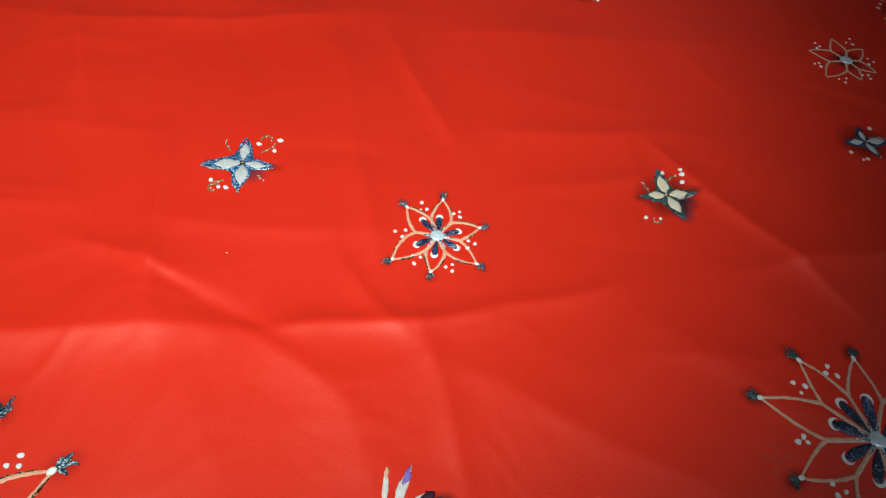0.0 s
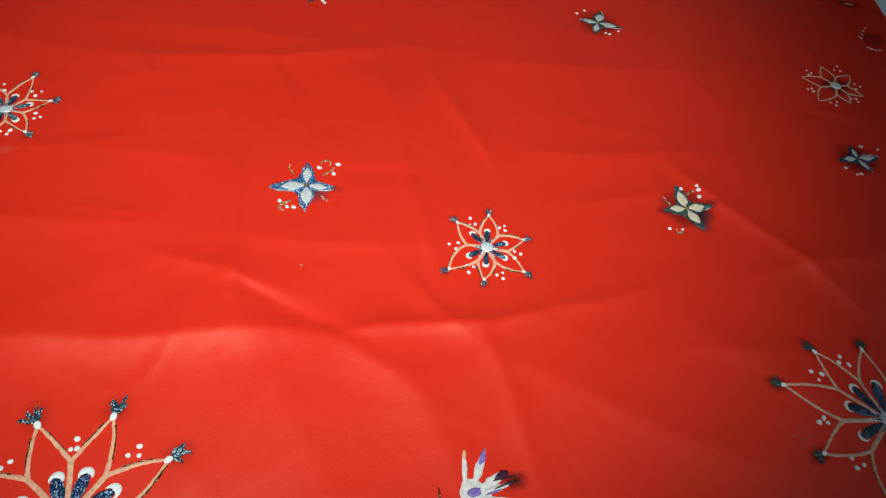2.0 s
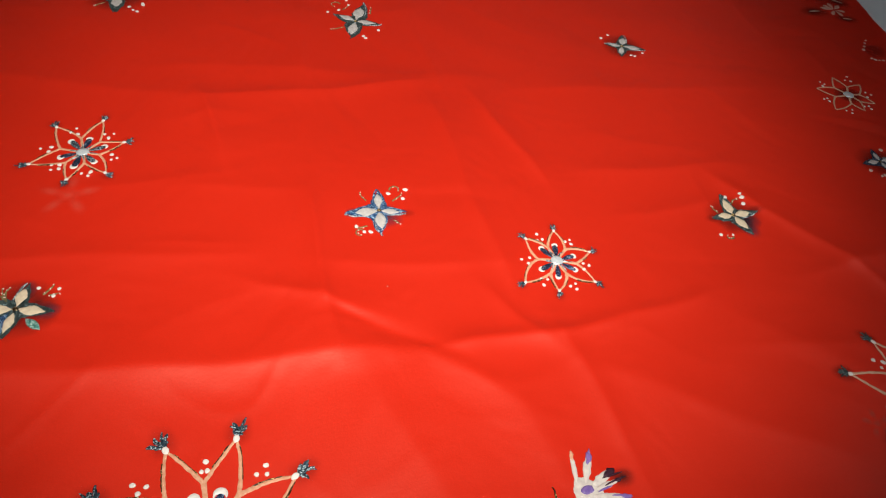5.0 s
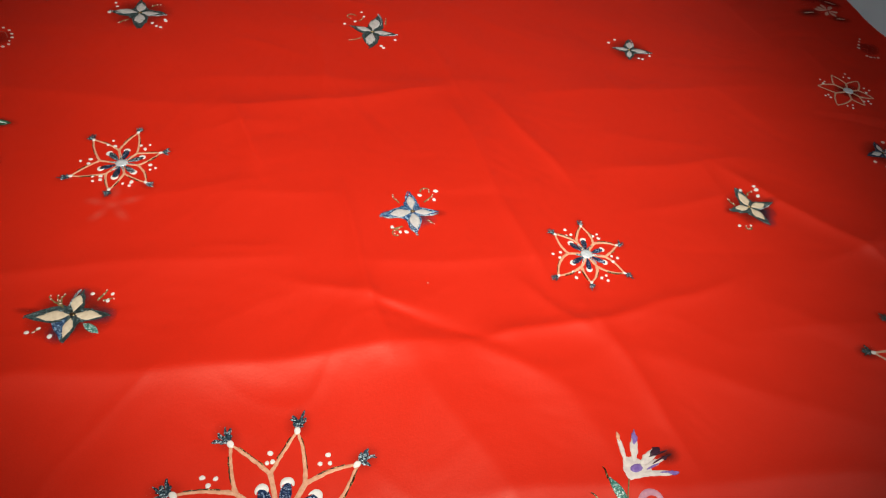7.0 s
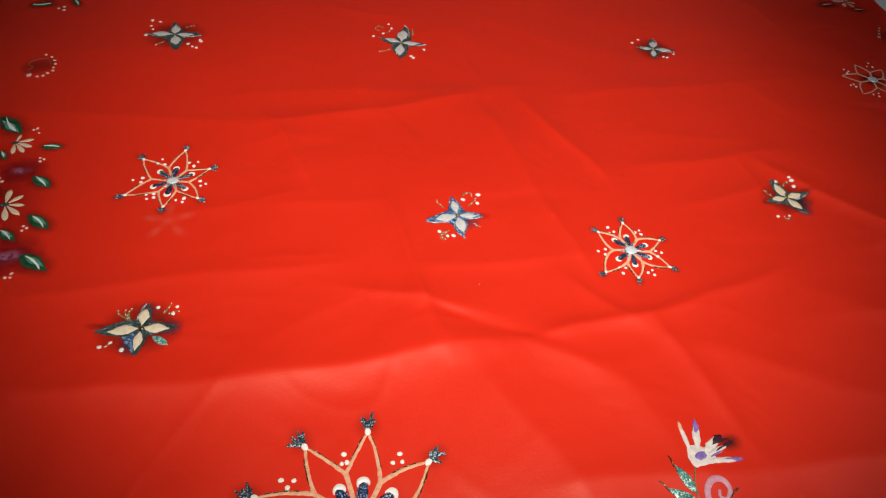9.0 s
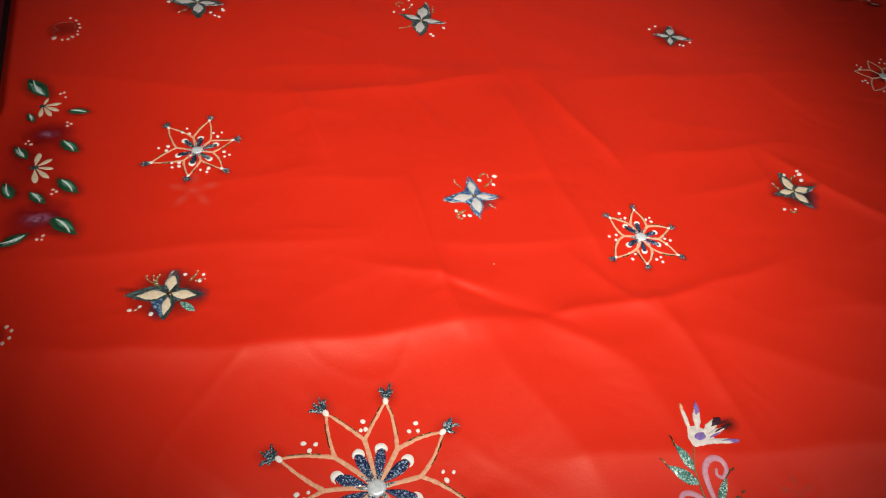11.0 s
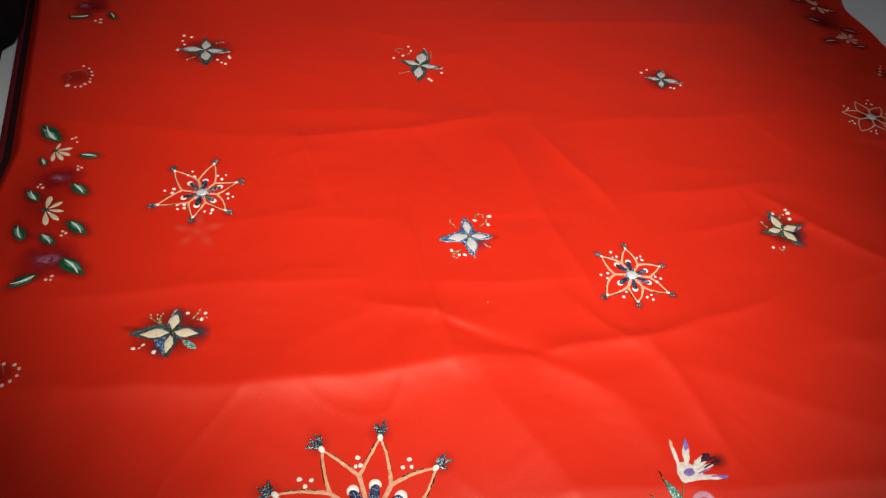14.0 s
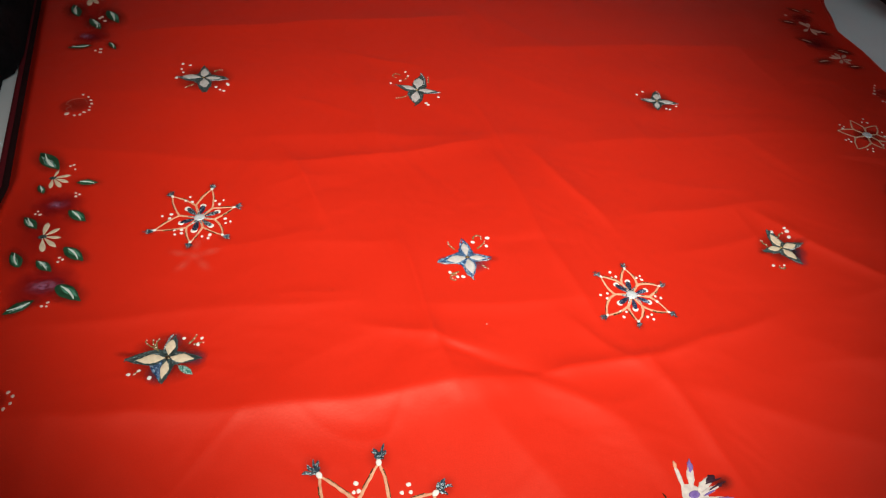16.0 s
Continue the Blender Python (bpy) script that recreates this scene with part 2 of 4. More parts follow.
# creases: from, to, height, fall-off on the left and on the right of that way
CREASES = [
    (-0.2, 0.575, -0.04, 0.511, -0.005, 0.014, 0.022),
    (-0.30, 0.60, -0.15, 0.565, 0.005, 0.02, 0.014),
    (-0.05, 0.514, 0.18, 0.569, 0.0055, 0.016, 0.018),
    (0.17, 0.567, 0.36, 0.645, 0.004, 0.016, 0.016),
    (-0.95, 0.405, -0.62, 0.438, 0.0085, 0.09, 0.036),
    (-0.63, 0.437, -0.36, 0.463, 0.009, 0.08, 0.034),
    (-0.37, 0.462, -0.09, 0.512, 0.0092, 0.07, 0.032),
    (-0.07, 0.508, 0.05, 0.44, 0.006, 0.05, 0.03),
    (-0.262, 0.80, -0.186, 0.52, 0.0045, 0.012, 0.024),
    (-0.067, 1.06, 0.056, 0.637, 0.0045, 0.028, 0.016),
    (0.016, 1.09, 0.13, 0.87, 0.006, 0.036, 0.014),
    (-0.95, 1.02, -0.463, 1.012, 0.002, 0.03, 0.03),
    (-0.47, 1.008, -0.08, 1.125, 0.0045, 0.022, 0.03),
    (-0.48, 1.02, -0.40, 0.86, 0.0055, 0.024, 0.014),
    (0.113, 0.565, 0.195, 0.34, 0.004, 0.02, 0.018),
    (-0.80, 0.582, -0.34, 0.652, 0.003, 0.03, 0.02),
    (-0.21, 0.653, 0.03, 0.673, 0.0025, 0.03, 0.016),
    (0.45, 0.91, 0.69, 0.655, 0.0065, 0.045, 0.014),
    (0.40, 0.60, 0.75, 0.43, 0.004, 0.06, 0.05),
    (0.17, 0.50, 0.48, 0.39, 0.004, 0.05, 0.05),
    (-0.75, 0.46, -0.45, 0.25, 0.005, 0.04, 0.03),
    (-0.55, 1.10, 0.05, 1.16, 0.0024, 0.03, 0.05),
    (0.1, 1.13, 0.62, 1.22, 0.003, 0.04, 0.04),
    (-0.9, 1.53, -0.1, 1.74, 0.006, 0.05, 0.06),
    (0.0, 1.56, 0.7, 1.66, 0.005, 0.06, 0.06),
    (0.05, 0.45, 0.17, 0.2, 0.0035, 0.05, 0.04),
    (-0.14, 0.47, -0.02, 0.27, 0.0035, 0.05, 0.03),
    (0.02, 0.62, 0.10, 0.54, 0.004, 0.014, 0.02),
    (0.25, 0.80, 0.47, 0.86, 0.0025, 0.02, 0.02),
    (-0.45, 0.78, -0.28, 0.80, 0.002, 0.02, 0.02),
    (0.55, 0.70, 0.85, 0.80, 0.005, 0.04, 0.02),
    (-0.35, 1.35, -0.31, 1.05, 0.004, 0.025, 0.03),
    (0.2, 0.9, 0.5, 0.96, 0.004, 0.025, 0.03),
    (-0.06, 0.30, 0.45, 0.33, 0.005, 0.05, 0.03),
] + [
    (x, y, x + n * math.cos(d), y + n * math.sin(d), a, w, w * f)
    for x, y, n, d, a, w, f in [
        (wr.uniform(-0.85, 0.95), wr.uniform(0.22, 1.75), wr.uniform(0.06, 0.24), wr.choice((0.15, 0.3, -0.25, 1.9, -1.1, 2.4)) + wr.uniform(-0.3, 0.3),
         wr.uniform(0.0006, 0.0016) * wr.choice((1, 1, -1)), wr.uniform(0.008, 0.022), wr.uniform(0.7, 2.0)) for wr in [random.Random(11)] for _ in range(48)]
]


def lattice(x, y, wave, seed):
    """Smooth random heights, -1 to 1, with hills about one wave apart."""
    table = np.random.RandomState(seed).uniform(-1, 1, (64, 64))
    u, v = x / wave + 400.0, y / wave + 400.0
    i, j = np.floor(u).astype(int), np.floor(v).astype(int)
    u, v = u - i, v - j
    u, v = u * u * u * (u * (6 * u - 15) + 10), v * v * v * (v * (6 * v - 15) + 10)
    a, b, c, d = table[j % 64, i % 64], table[j % 64, (i + 1) % 64], table[(j + 1) % 64, i % 64], table[(j + 1) % 64, (i + 1) % 64]
    return (a * (1 - u) + b * u) * (1 - v) + (c * (1 - u) + d * u) * v


def crumple(x, y):
    """The shallow handled look of worn cotton: soft dents and a few sharper broken ridges."""
    wx = x + 0.05 * lattice(x, y, 0.16, 3)
    wy = y + 0.05 * lattice(x, y, 0.16, 4)
    z = 0.0014 * lattice(wx + 0.4 * wy, wy - 0.3 * wx, 0.14, 5) + 0.0007 * lattice(wx, wy, 0.06, 6)
    ridge = 1 - np.sqrt(lattice(wx - 0.5 * wy, wy + 0.35 * wx, 0.19, 7) ** 2 + 0.0016)
    near = 0.4 + 0.75 / (1 + np.exp((y - 0.62) / 0.08))
    return near * (z + 0.001 * ridge ** 5) + 0.0003 * lattice(wx, wy, 0.022, 8)


def folds(x, y):
    """Height of the cloth over its flat lie, for arrays of places."""
    z = -0.005 + 0.002 * np.sin(3.1 * x + 1.7 * y + 0.4) * np.sin(2.3 * y - 1.1 * x + 1.0)
    z = z + 0.0022 * np.sin(8.3 * x - 5.1 * y) * np.sin(6.1 * y + 3.7 * x + 2.0)
    z = z + 0.0009 * np.sin(21 * x + 9 * y + 3 * np.sin(5 * y)) * np.sin(17 * y - 6 * x + 2 * np.sin(7 * x))
    z = z + crumple(x, y)
    for x0, y0, x1, y1, a, wl, wr in CREASES:
        dx, dy = x1 - x0, y1 - y0
        n = math.hypot(dx, dy)
        s = ((x - x0) * dx + (y - y0) * dy) / (n * n)
        d = ((y - y0) * dx - (x - x0) * dy) / n
        d = d + 0.006 * np.sin(14 * s * n + 3 * x0 * 10) * np.clip(s * (1 - s) * 4, 0, 1)
        w = np.where(d > 0, wl, wr)
        soft = np.sqrt(d * d + 0.003 ** 2) - 0.003
        ends = 1 / (1 + np.exp(-(s * n) / 0.022)) / (1 + np.exp(-((1 - s) * n) / 0.022))
        z = z + 1.4 * a * np.exp(-(soft / w) ** 1.12) * ends
    return z


def west_edge(y):
    return -1.001 - 0.31 * (y - 0.928) if y > 0.928 else -1.001 + 0.12 * (0.928 - y)


def east_edge(y):
    return 1.119 + 0.01 * math.sin(9 * y + 1.0) + 0.006 * math.sin(23 * y) + 0.7 * max(0.0, y - 1.84) ** 2


Y0, Y1 = -0.5, 2.4


def lie(x, y):
    """Height of the cloth: its folds, and the fall over the pad's rim down to the floor."""
    x, y = np.asarray(x, float), np.asarray(y, float)
    wl = np.where(y > 0.928, -1.001 - 0.31 * (y - 0.928), -1.001 + 0.12 * (0.928 - y))
    er = 1.119 + 0.01 * np.sin(9 * y + 1.0) + 0.006 * np.sin(23 * y) + 0.7 * np.maximum(0.0, y - 1.84) ** 2
    z = folds(x, y)

    def fall(d, start, end):
        t = np.clip((start - d) / (start - end), 0, 1)
        return t * t * (3 - 2 * t)

    rim = 0.003 * fall(x - wl, 0.014, 0.006)
    keep = (1 - fall(x - wl, 0.05, 0.016)) * (1 - fall(er - x, 0.04, 0.002)) * (1 - fall(y - Y0, 0.05, 0.0)) * (1 - fall(Y1 - y, 0.05, 0.0))
    return FLOOR_Z + 0.003 + (z - FLOOR_Z - 0.003) * keep + rim


GX0, GY0, STEP = -1.6, -0.6, 0.004
_gx = GX0 + STEP * np.arange(750)
_gy = GY0 + STEP * np.arange(775)
GRID = lie(*np.meshgrid(_gx, _gy)).tolist()


def z_at(x, y):
    """The cloth's height at one place, read off a fine grid."""
    u, v = (x - GX0) / STEP, (y - GY0) / STEP
    i, j = min(max(int(u), 0), 748), min(max(int(v), 0), 773)
    u, v = u - i, v - j
    a, b = GRID[j], GRID[j + 1]
    return (a[i] * (1 - u) + a[i + 1] * u) * (1 - v) + (b[i] * (1 - u) + b[i + 1] * u) * v


def bedsheet():
    nx, ny = 540, 660
    ys = np.linspace(Y0, Y1, ny)
    u = np.linspace(0, 1, nx)
    left = np.array([west_edge(v) for v in ys])[:, None]
    right = np.array([east_edge(v) for v in ys])[:, None]
    X = left + (right - left) * u[None, :]
    Y = np.repeat(ys[:, None], nx, 1)
    Z = lie(X, Y)
    verts = np.stack([X, Y, Z], -1).reshape(-1, 3)
    i = np.arange(ny - 1)[:, None] * nx + np.arange(nx - 1)[None, :]
    faces = np.stack([i, i + 1, i + 1 + nx, i + nx], -1).reshape(-1, 4)
    me = bpy.data.meshes.new("bedsheet")
    me.from_pydata(verts.tolist(), [], faces.tolist())
    me.polygons.foreach_set("use_smooth", [True] * len(me.polygons))
    me.materials.append(RED)
    ob = new("bedsheet", me)
    return tagged(ob, "bright red cotton bedsheet hand-painted with flowers, lightly creased, spread flat", "bedsheet")


SHEET = bedsheet()


def hem(edge, inward, width, mat, label, lift=0.0):
    """A turned-over strip along one long edge."""
    verts, faces = [], []
    n = 420
    for k in range(n + 1):
        y = Y0 + (Y1 - Y0) * k / n
        for j, (f, up) in enumerate(((-0.06, 0.0002), (0.0, 0.0022), (0.5, 0.0026), (1.0, 0.002), (1.05, -0.0005))):
            x = edge(y) + inward * f * width
            verts.append((x, y, z_at(x, y) + up + lift))
        if k:
            a, b = (k - 1) * 5, k * 5
            faces += [(a + j, a + j + 1, b + j + 1, b + j) for j in range(4)]
    return link("hem", verts, faces, mat, SHEET, label)


# near-black strip paints the shadowed groove inside the piping
hem(west_edge, 1, 0.022, HEMSHADE, "turned hem, coloured near-black for the shade in its groove")
hem(lambda y: west_edge(y) + 0.001, 1, 0.009, MAROON, "thin maroon piping on the hem", 0.0016)
hem(east_edge, -1, 0.012, RED, "narrow red stitched hem")

pad = box("floor_mattress", -0.86, Y0 + 0.07, FLOOR_Z, 1.06, 1.5, -0.0125, PAD, bevel=0.004)
tagged(pad, "thin cotton floor mattress hidden under the red sheet", "mattress")

# ---------------------------------------------------------------- painted marks on the cloth

LIFT = 0.0007
BODY = 0.55


def stroke(points, widths, high=0.0012):
    """A raised line of paint along points; widths at each point."""
    pts = [Vector((p[0], p[1])) for p in points]
    verts, faces = [], []
    rows = []
    for i, p in enumerate(pts):
        a, b = pts[max(i - 1, 0)], pts[min(i + 1, len(pts) - 1)]
        d = (b - a).normalized() if (b - a).length > 1e-7 else Vector((1, 0))
        nrm = Vector((-d.y, d.x))
        w = widths[i] / 2
        row = []
        for s, h in ((-1, -0.4), (-0.75, 0.6), (0, 1.0), (0.75, 0.6), (1, -0.4)):
            q = p + nrm * s * w
            row.append(len(verts))
            verts.append((q.x, q.y, z_at(q.x, q.y) + LIFT + max(h * high * BODY, -0.0006)))
        rows.append(row)
        if i:
            r0, r1 = rows[-2], rows[-1]
            faces += [(r0[j], r1[j], r1[j + 1], r0[j + 1]) for j in range(4)]
    return verts, faces


def bezier(a, c, b, n=9):
    return [((1 - t) ** 2 * a[0] + 2 * t * (1 - t) * c[0] + t * t * b[0], (1 - t) ** 2 * a[1] + 2 * t * (1 - t) * c[1] + t * t * b[1]) for t in [i / n for i in range(n + 1)]]


def smooth_line(points, n=6):
    """A curve through the points."""
    out = []
    P = [points[0]] + list(points) + [points[-1]]
    for i in range(1, len(P) - 2):
        p0, p1, p2, p3 = P[i - 1], P[i], P[i + 1], P[i + 2]
        for k in range(n):
            t = k / n
            out.append(tuple(0.5 * (2 * p1[j] + (p2[j] - p0[j]) * t + (2 * p0[j] - 5 * p1[j] + 4 * p2[j] - p3[j]) * t * t + (3 * p1[j] - p0[j] - 3 * p2[j] + p3[j]) * t ** 3) for j in (0, 1)))
    out.append(points[-1])
    return out


def fill(outline, centre, high=0.0012, wobble=0.0):
    """A daub of paint inside a closed outline."""
    n = len(outline)
    verts, faces = [], []
    for s, h in ((1.0, -0.4), (0.93, 0.6), (0.55, 0.95)):
        for k, p in enumerate(outline):
            f = s * (1 + wobble * (noise.noise(Vector((p[0] * 300, p[1] * 300, 1.0))) if s > 0.9 else 0))
            x, y = centre[0] + (p[0] - centre[0]) * f, centre[1] + (p[1] - centre[1]) * f
            verts.append((x, y, z_at(x, y) + LIFT + max(h * high * BODY, -0.0006)))
    verts.append((centre[0], centre[1], z_at(*centre) + LIFT + high * BODY))
    for k in range(n):
        m = (k + 1) % n
        faces.append((k, m, n + m, n + k))
        faces.append((n + k, n + m, 2 * n + m, 2 * n + k))
        faces.append((2 * n + k, 2 * n + m, 3 * n))
    return verts, faces


def oval(x, y, a, b, angle, n=14):
    c, s = math.cos(radians(angle)), math.sin(radians(angle))
    return [(x + a * math.cos(t) * c - b * math.sin(t) * s, y + a * math.cos(t) * s + b * math.sin(t) * c) for t in [2 * math.pi * k / n for k in range(n)]]


def lens(x, y, length, width, angle, n=9, fat=0.5, sharp=0.85):
    """A leaf outline from its base at (x, y): pointed at both ends, widest at fat."""
    c, s = math.cos(radians(angle)), math.sin(radians(angle))
    top = []
    for k in range(n + 1):
        t = k / n
        e = math.log(0.5) / math.log(fat)
        w = width / 2 * math.sin(math.pi * t ** e) ** sharp if 0 < t < 1 else 0.0
        top.append((t * length, w))
    loop = top + [(p[0], -p[1]) for p in reversed(top[1:-1])]
    return [(x + p[0] * c - p[1] * s, y + p[0] * s + p[1] * c) for p in loop]


def join(pieces):
    verts, faces = [], []
    for v, f in pieces:
        o = len(verts)
        verts += v
        faces += [tuple(i + o for i in g) for g in f]
    return verts, faces


def mark(name, shape, mat, parent, origin, label=""):
    return link(name, shape[0], shape[1], mat, parent, label, (origin[0], origin[1], 0.0))


def dots(places, parent, origin, size=0.0034, mat=None):
    rng = random.Random(int(1000 * abs(origin[0]) + 77 * abs(origin[1]) * 10))
    for x, y in places:
        r = size * rng.uniform(0.8, 1.2)
        loop = oval(x, y, r * rng.uniform(1.0, 1.25), r, rng.uniform(0, 180), 12)
        mark("dot", fill(loop, (x, y), 0.0016, 0.3), mat or WHITE, parent, origin)


def spray(x, y, a, b, angle, mat, name, parent, origin, label="", power=1.3):
    """A soft sprayed patch of dye, fading to its rim."""
    n, rings = 28, 7
    verts, faces, fade = [(x, y, z_at(x, y) + 0.0004)], [], [1.0]
    for r in range(1, rings + 1):
        f = r / rings
        for px, py in oval(x, y, a * f, b * f, angle, n):
            k = 1 + 0.16 * noise.noise(Vector((px * 45, py * 45, 3.0)))
            qx, qy = x + (px - x) * k, y + (py - y) * k
            verts.append((qx, qy, z_at(qx, qy) + 0.0004))
            fade.append((1 - f) ** power if r < rings else 0.0)
        for k in range(n):
            m = (k + 1) % n
            o = 1 + (r - 1) * n
            if r == 1:
                faces.append((0, 1 + k, 1 + m))
            else:
                faces.append((o - n + k, o + k, o + m, o - n + m))
    ob = mark(name, (verts, faces), mat, parent, origin, label)
    at = ob.data.attributes.new("dye", "FLOAT", "POINT")
    at.data.foreach_set("value", fade)
    return ob


def polar(c, r, deg):
    return (c[0] + r * math.cos(radians(deg)), c[1] + r * math.sin(radians(deg)))


def sprig_shape(c, deg, size):
    """A ragged little tuft of glitter at a petal's tip."""
    rng = random.Random(int(abs(c[0]) * 9973 + abs(deg) * 7))
    out = []
    size *= 1.1
    for d, f in ((0, 1.0), (40, 0.8), (-38, 0.75), (20, 0.8), (-18, 0.85), (8, 0.6), (-52, 0.45), (55, 0.5)):
        d, f = d + rng.uniform(-12, 12), f * rng.uniform(0.7, 1.2)
        line = [polar(c, size * f * q, deg + d * (0.5 + 0.5 * q) + rng.uniform(-7, 7)) for q in (0.0, 0.2, 0.4, 0.6, 0.8, 1.0)]
        w = size * rng.uniform(0.13, 0.26)
        out.append(stroke(line, [w * q * rng.uniform(0.6, 1.25) for q in (0.5, 0.9, 1.0, 1.0, 0.95, 0.45)], 0.0012))
    return join(out)


def outlined_flower(c, tips, junction, width, line, inner, bead, spots, dab, tuft, label, tuft_mat=SLATE, dot_size=0.0028, inner_mat=(NAVY,), smudge=None, bulge=0.59):
    """A star-shaped flower drawn in outline: tips are (angle, reach); junction is the reach of the notches."""
    smudge = smudge or SMOKE
    tips = sorted((d % 360, r) for d, r in tips)
    n = len(tips)
    rng = random.Random(int(abs(c[0]) * 1000 + abs(c[1]) * 100))
    pieces, gold, notches = [], [], []
    for k in range(n):
        d0, d1 = tips[k][0], tips[(k + 1) % n][0] + (360 if k == n - 1 else 0)
        notches.append(((d0 + d1) / 2, junction * rng.uniform(0.93, 1.07) * (tips[k][1] + tips[(k + 1) % n][1]) / 2))
    for k in range(n):
        deg, reach = tips[k]
        t = polar(c, reach, deg)
        for sgn, (nd, nr) in ((1, notches[k]), (-1, notches[k - 1])):
            half = ((nd - deg + 180) % 360) - 180
            j = polar(c, nr, nd)
            bend = polar(c, reach * rng.uniform(0.7, 0.78), deg + half * rng.uniform(bulge - 0.07, bulge + 0.07))
            curve = [(p[0] + rng.uniform(-1, 1) * width * 0.07, p[1] + rng.uniform(-1, 1) * width * 0.07) for p in bezier(j, bend, t, 15)]
            m = len(curve) - 1
            ws = [width * (1.1 - 0.45 * i / m) * rng.uniform(0.8, 1.18) for i in range(m + 1)]
            pieces.append(stroke(curve, ws))
            if rng.random() < 0.92 and line is PEACH:
                side = width * 0.45 * (1 if half > 0 else -1)
                off = [(p[0] - math.sin(radians(deg)) * side, p[1] + math.cos(radians(deg)) * side) for p in curve[4 + rng.randrange(4):11 + rng.randrange(5)]]
                gold.append(stroke(off, [width * 0.34 * rng.uniform(0.3, 1.5) for _ in off], 0.0028))
    for nd, nr in notches:
        a, b = polar(c, nr, nd), polar(c, bead * 0.6, nd + rng.uniform(-4, 4))
        cur = bezier(a, polar(c, nr * 0.5, nd + rng.uniform(-6, 6)), b, 6)
        pieces.append(stroke(cur, [width * 1.1 * rng.uniform(0.85, 1.15) for _ in cur]))
    body = mark("painted_flower", join(pieces), line, SHEET, c, label)
    for g in gold:
        mark("gold_edging", g, GOLD, body, c, "broken dark gold glitter edging")
    for k in range(n):
        deg, reach = tips[k]
        if inner:
            d = deg + rng.uniform(-4, 4)
            ln = inner * rng.uniform(0.92, 1.08)
            base = polar(c, bead * 0.5, d)
            loop = lens(*base, ln, ln * rng.uniform(0.27, 0.34), d, 12, 0.64, 0.75)
            mark("inner_petal", fill(loop, polar(c, ln * 0.6, d), 0.001, 0.12), rng.choice(inner_mat), body, c)
            if dab:
                tw = rng.uniform(-25, 25)
                side = rng.choice((-1, 1))
                arc = [polar(polar(c, bead * 0.5 + ln * 0.85, d), ln * 0.145, d + side * q + tw) for q in (-95, -60, -25, 10, 45, 80, 112)]
                w = [dab * f * rng.uniform(0.85, 1.15) for f in (0.15, 0.4, 0.75, 0.95, 0.8, 0.45, 0.15)]
                arc, w = smooth_line(arc, 3), [p[0] for p in smooth_line([(q, 0.0) for q in w], 3)]
                mark("white_dab", stroke(arc, w, 0.0018), WHITE, body, c)
        if tuft:
            tip = polar(c, reach + tuft * 0.15, deg)
            mark("tip_tuft", sprig_shape(tip, deg + rng.uniform(-14, 14), tuft), tuft_mat, body, c)
            spray(*polar(c, reach + tuft * 0.5, deg), tuft * 1.25, tuft * 0.95, deg, smudge, "tip_smudge", body, c)
            p = polar(c, reach, deg)
            mark("tip_dab", fill(oval(*p, tuft * 0.27, tuft * 0.19, deg + rng.uniform(-20, 20), 12), p, 0.0022, 0.2), WHITE, body, c)
    for k in range(n if inner else 0):
        d = notches[k][0] + rng.uniform(-9, 9)
        ray = [polar(c, bead * q, d + rng.uniform(-5, 5)) for q in (0.8, 1.2, 1.6, 1.6 + rng.uniform(0.2, 0.9))]
        mark("silver_ray", stroke(ray, [bead * f for f in (0.5, 0.42, 0.3, 0.1)], 0.0022), SILVER, body, c, "silver glitter ray beside the bead")
    if not inner:
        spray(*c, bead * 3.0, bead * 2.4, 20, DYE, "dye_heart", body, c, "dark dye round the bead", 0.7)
    loop = oval(*c, bead, bead * 0.94, 20, 20)
    mark("mirror_bead", fill(loop, c, 0.0035), BEAD, body, c, "round silvery mirror bead")
    dots(spots, body, c, dot_size)
    return body


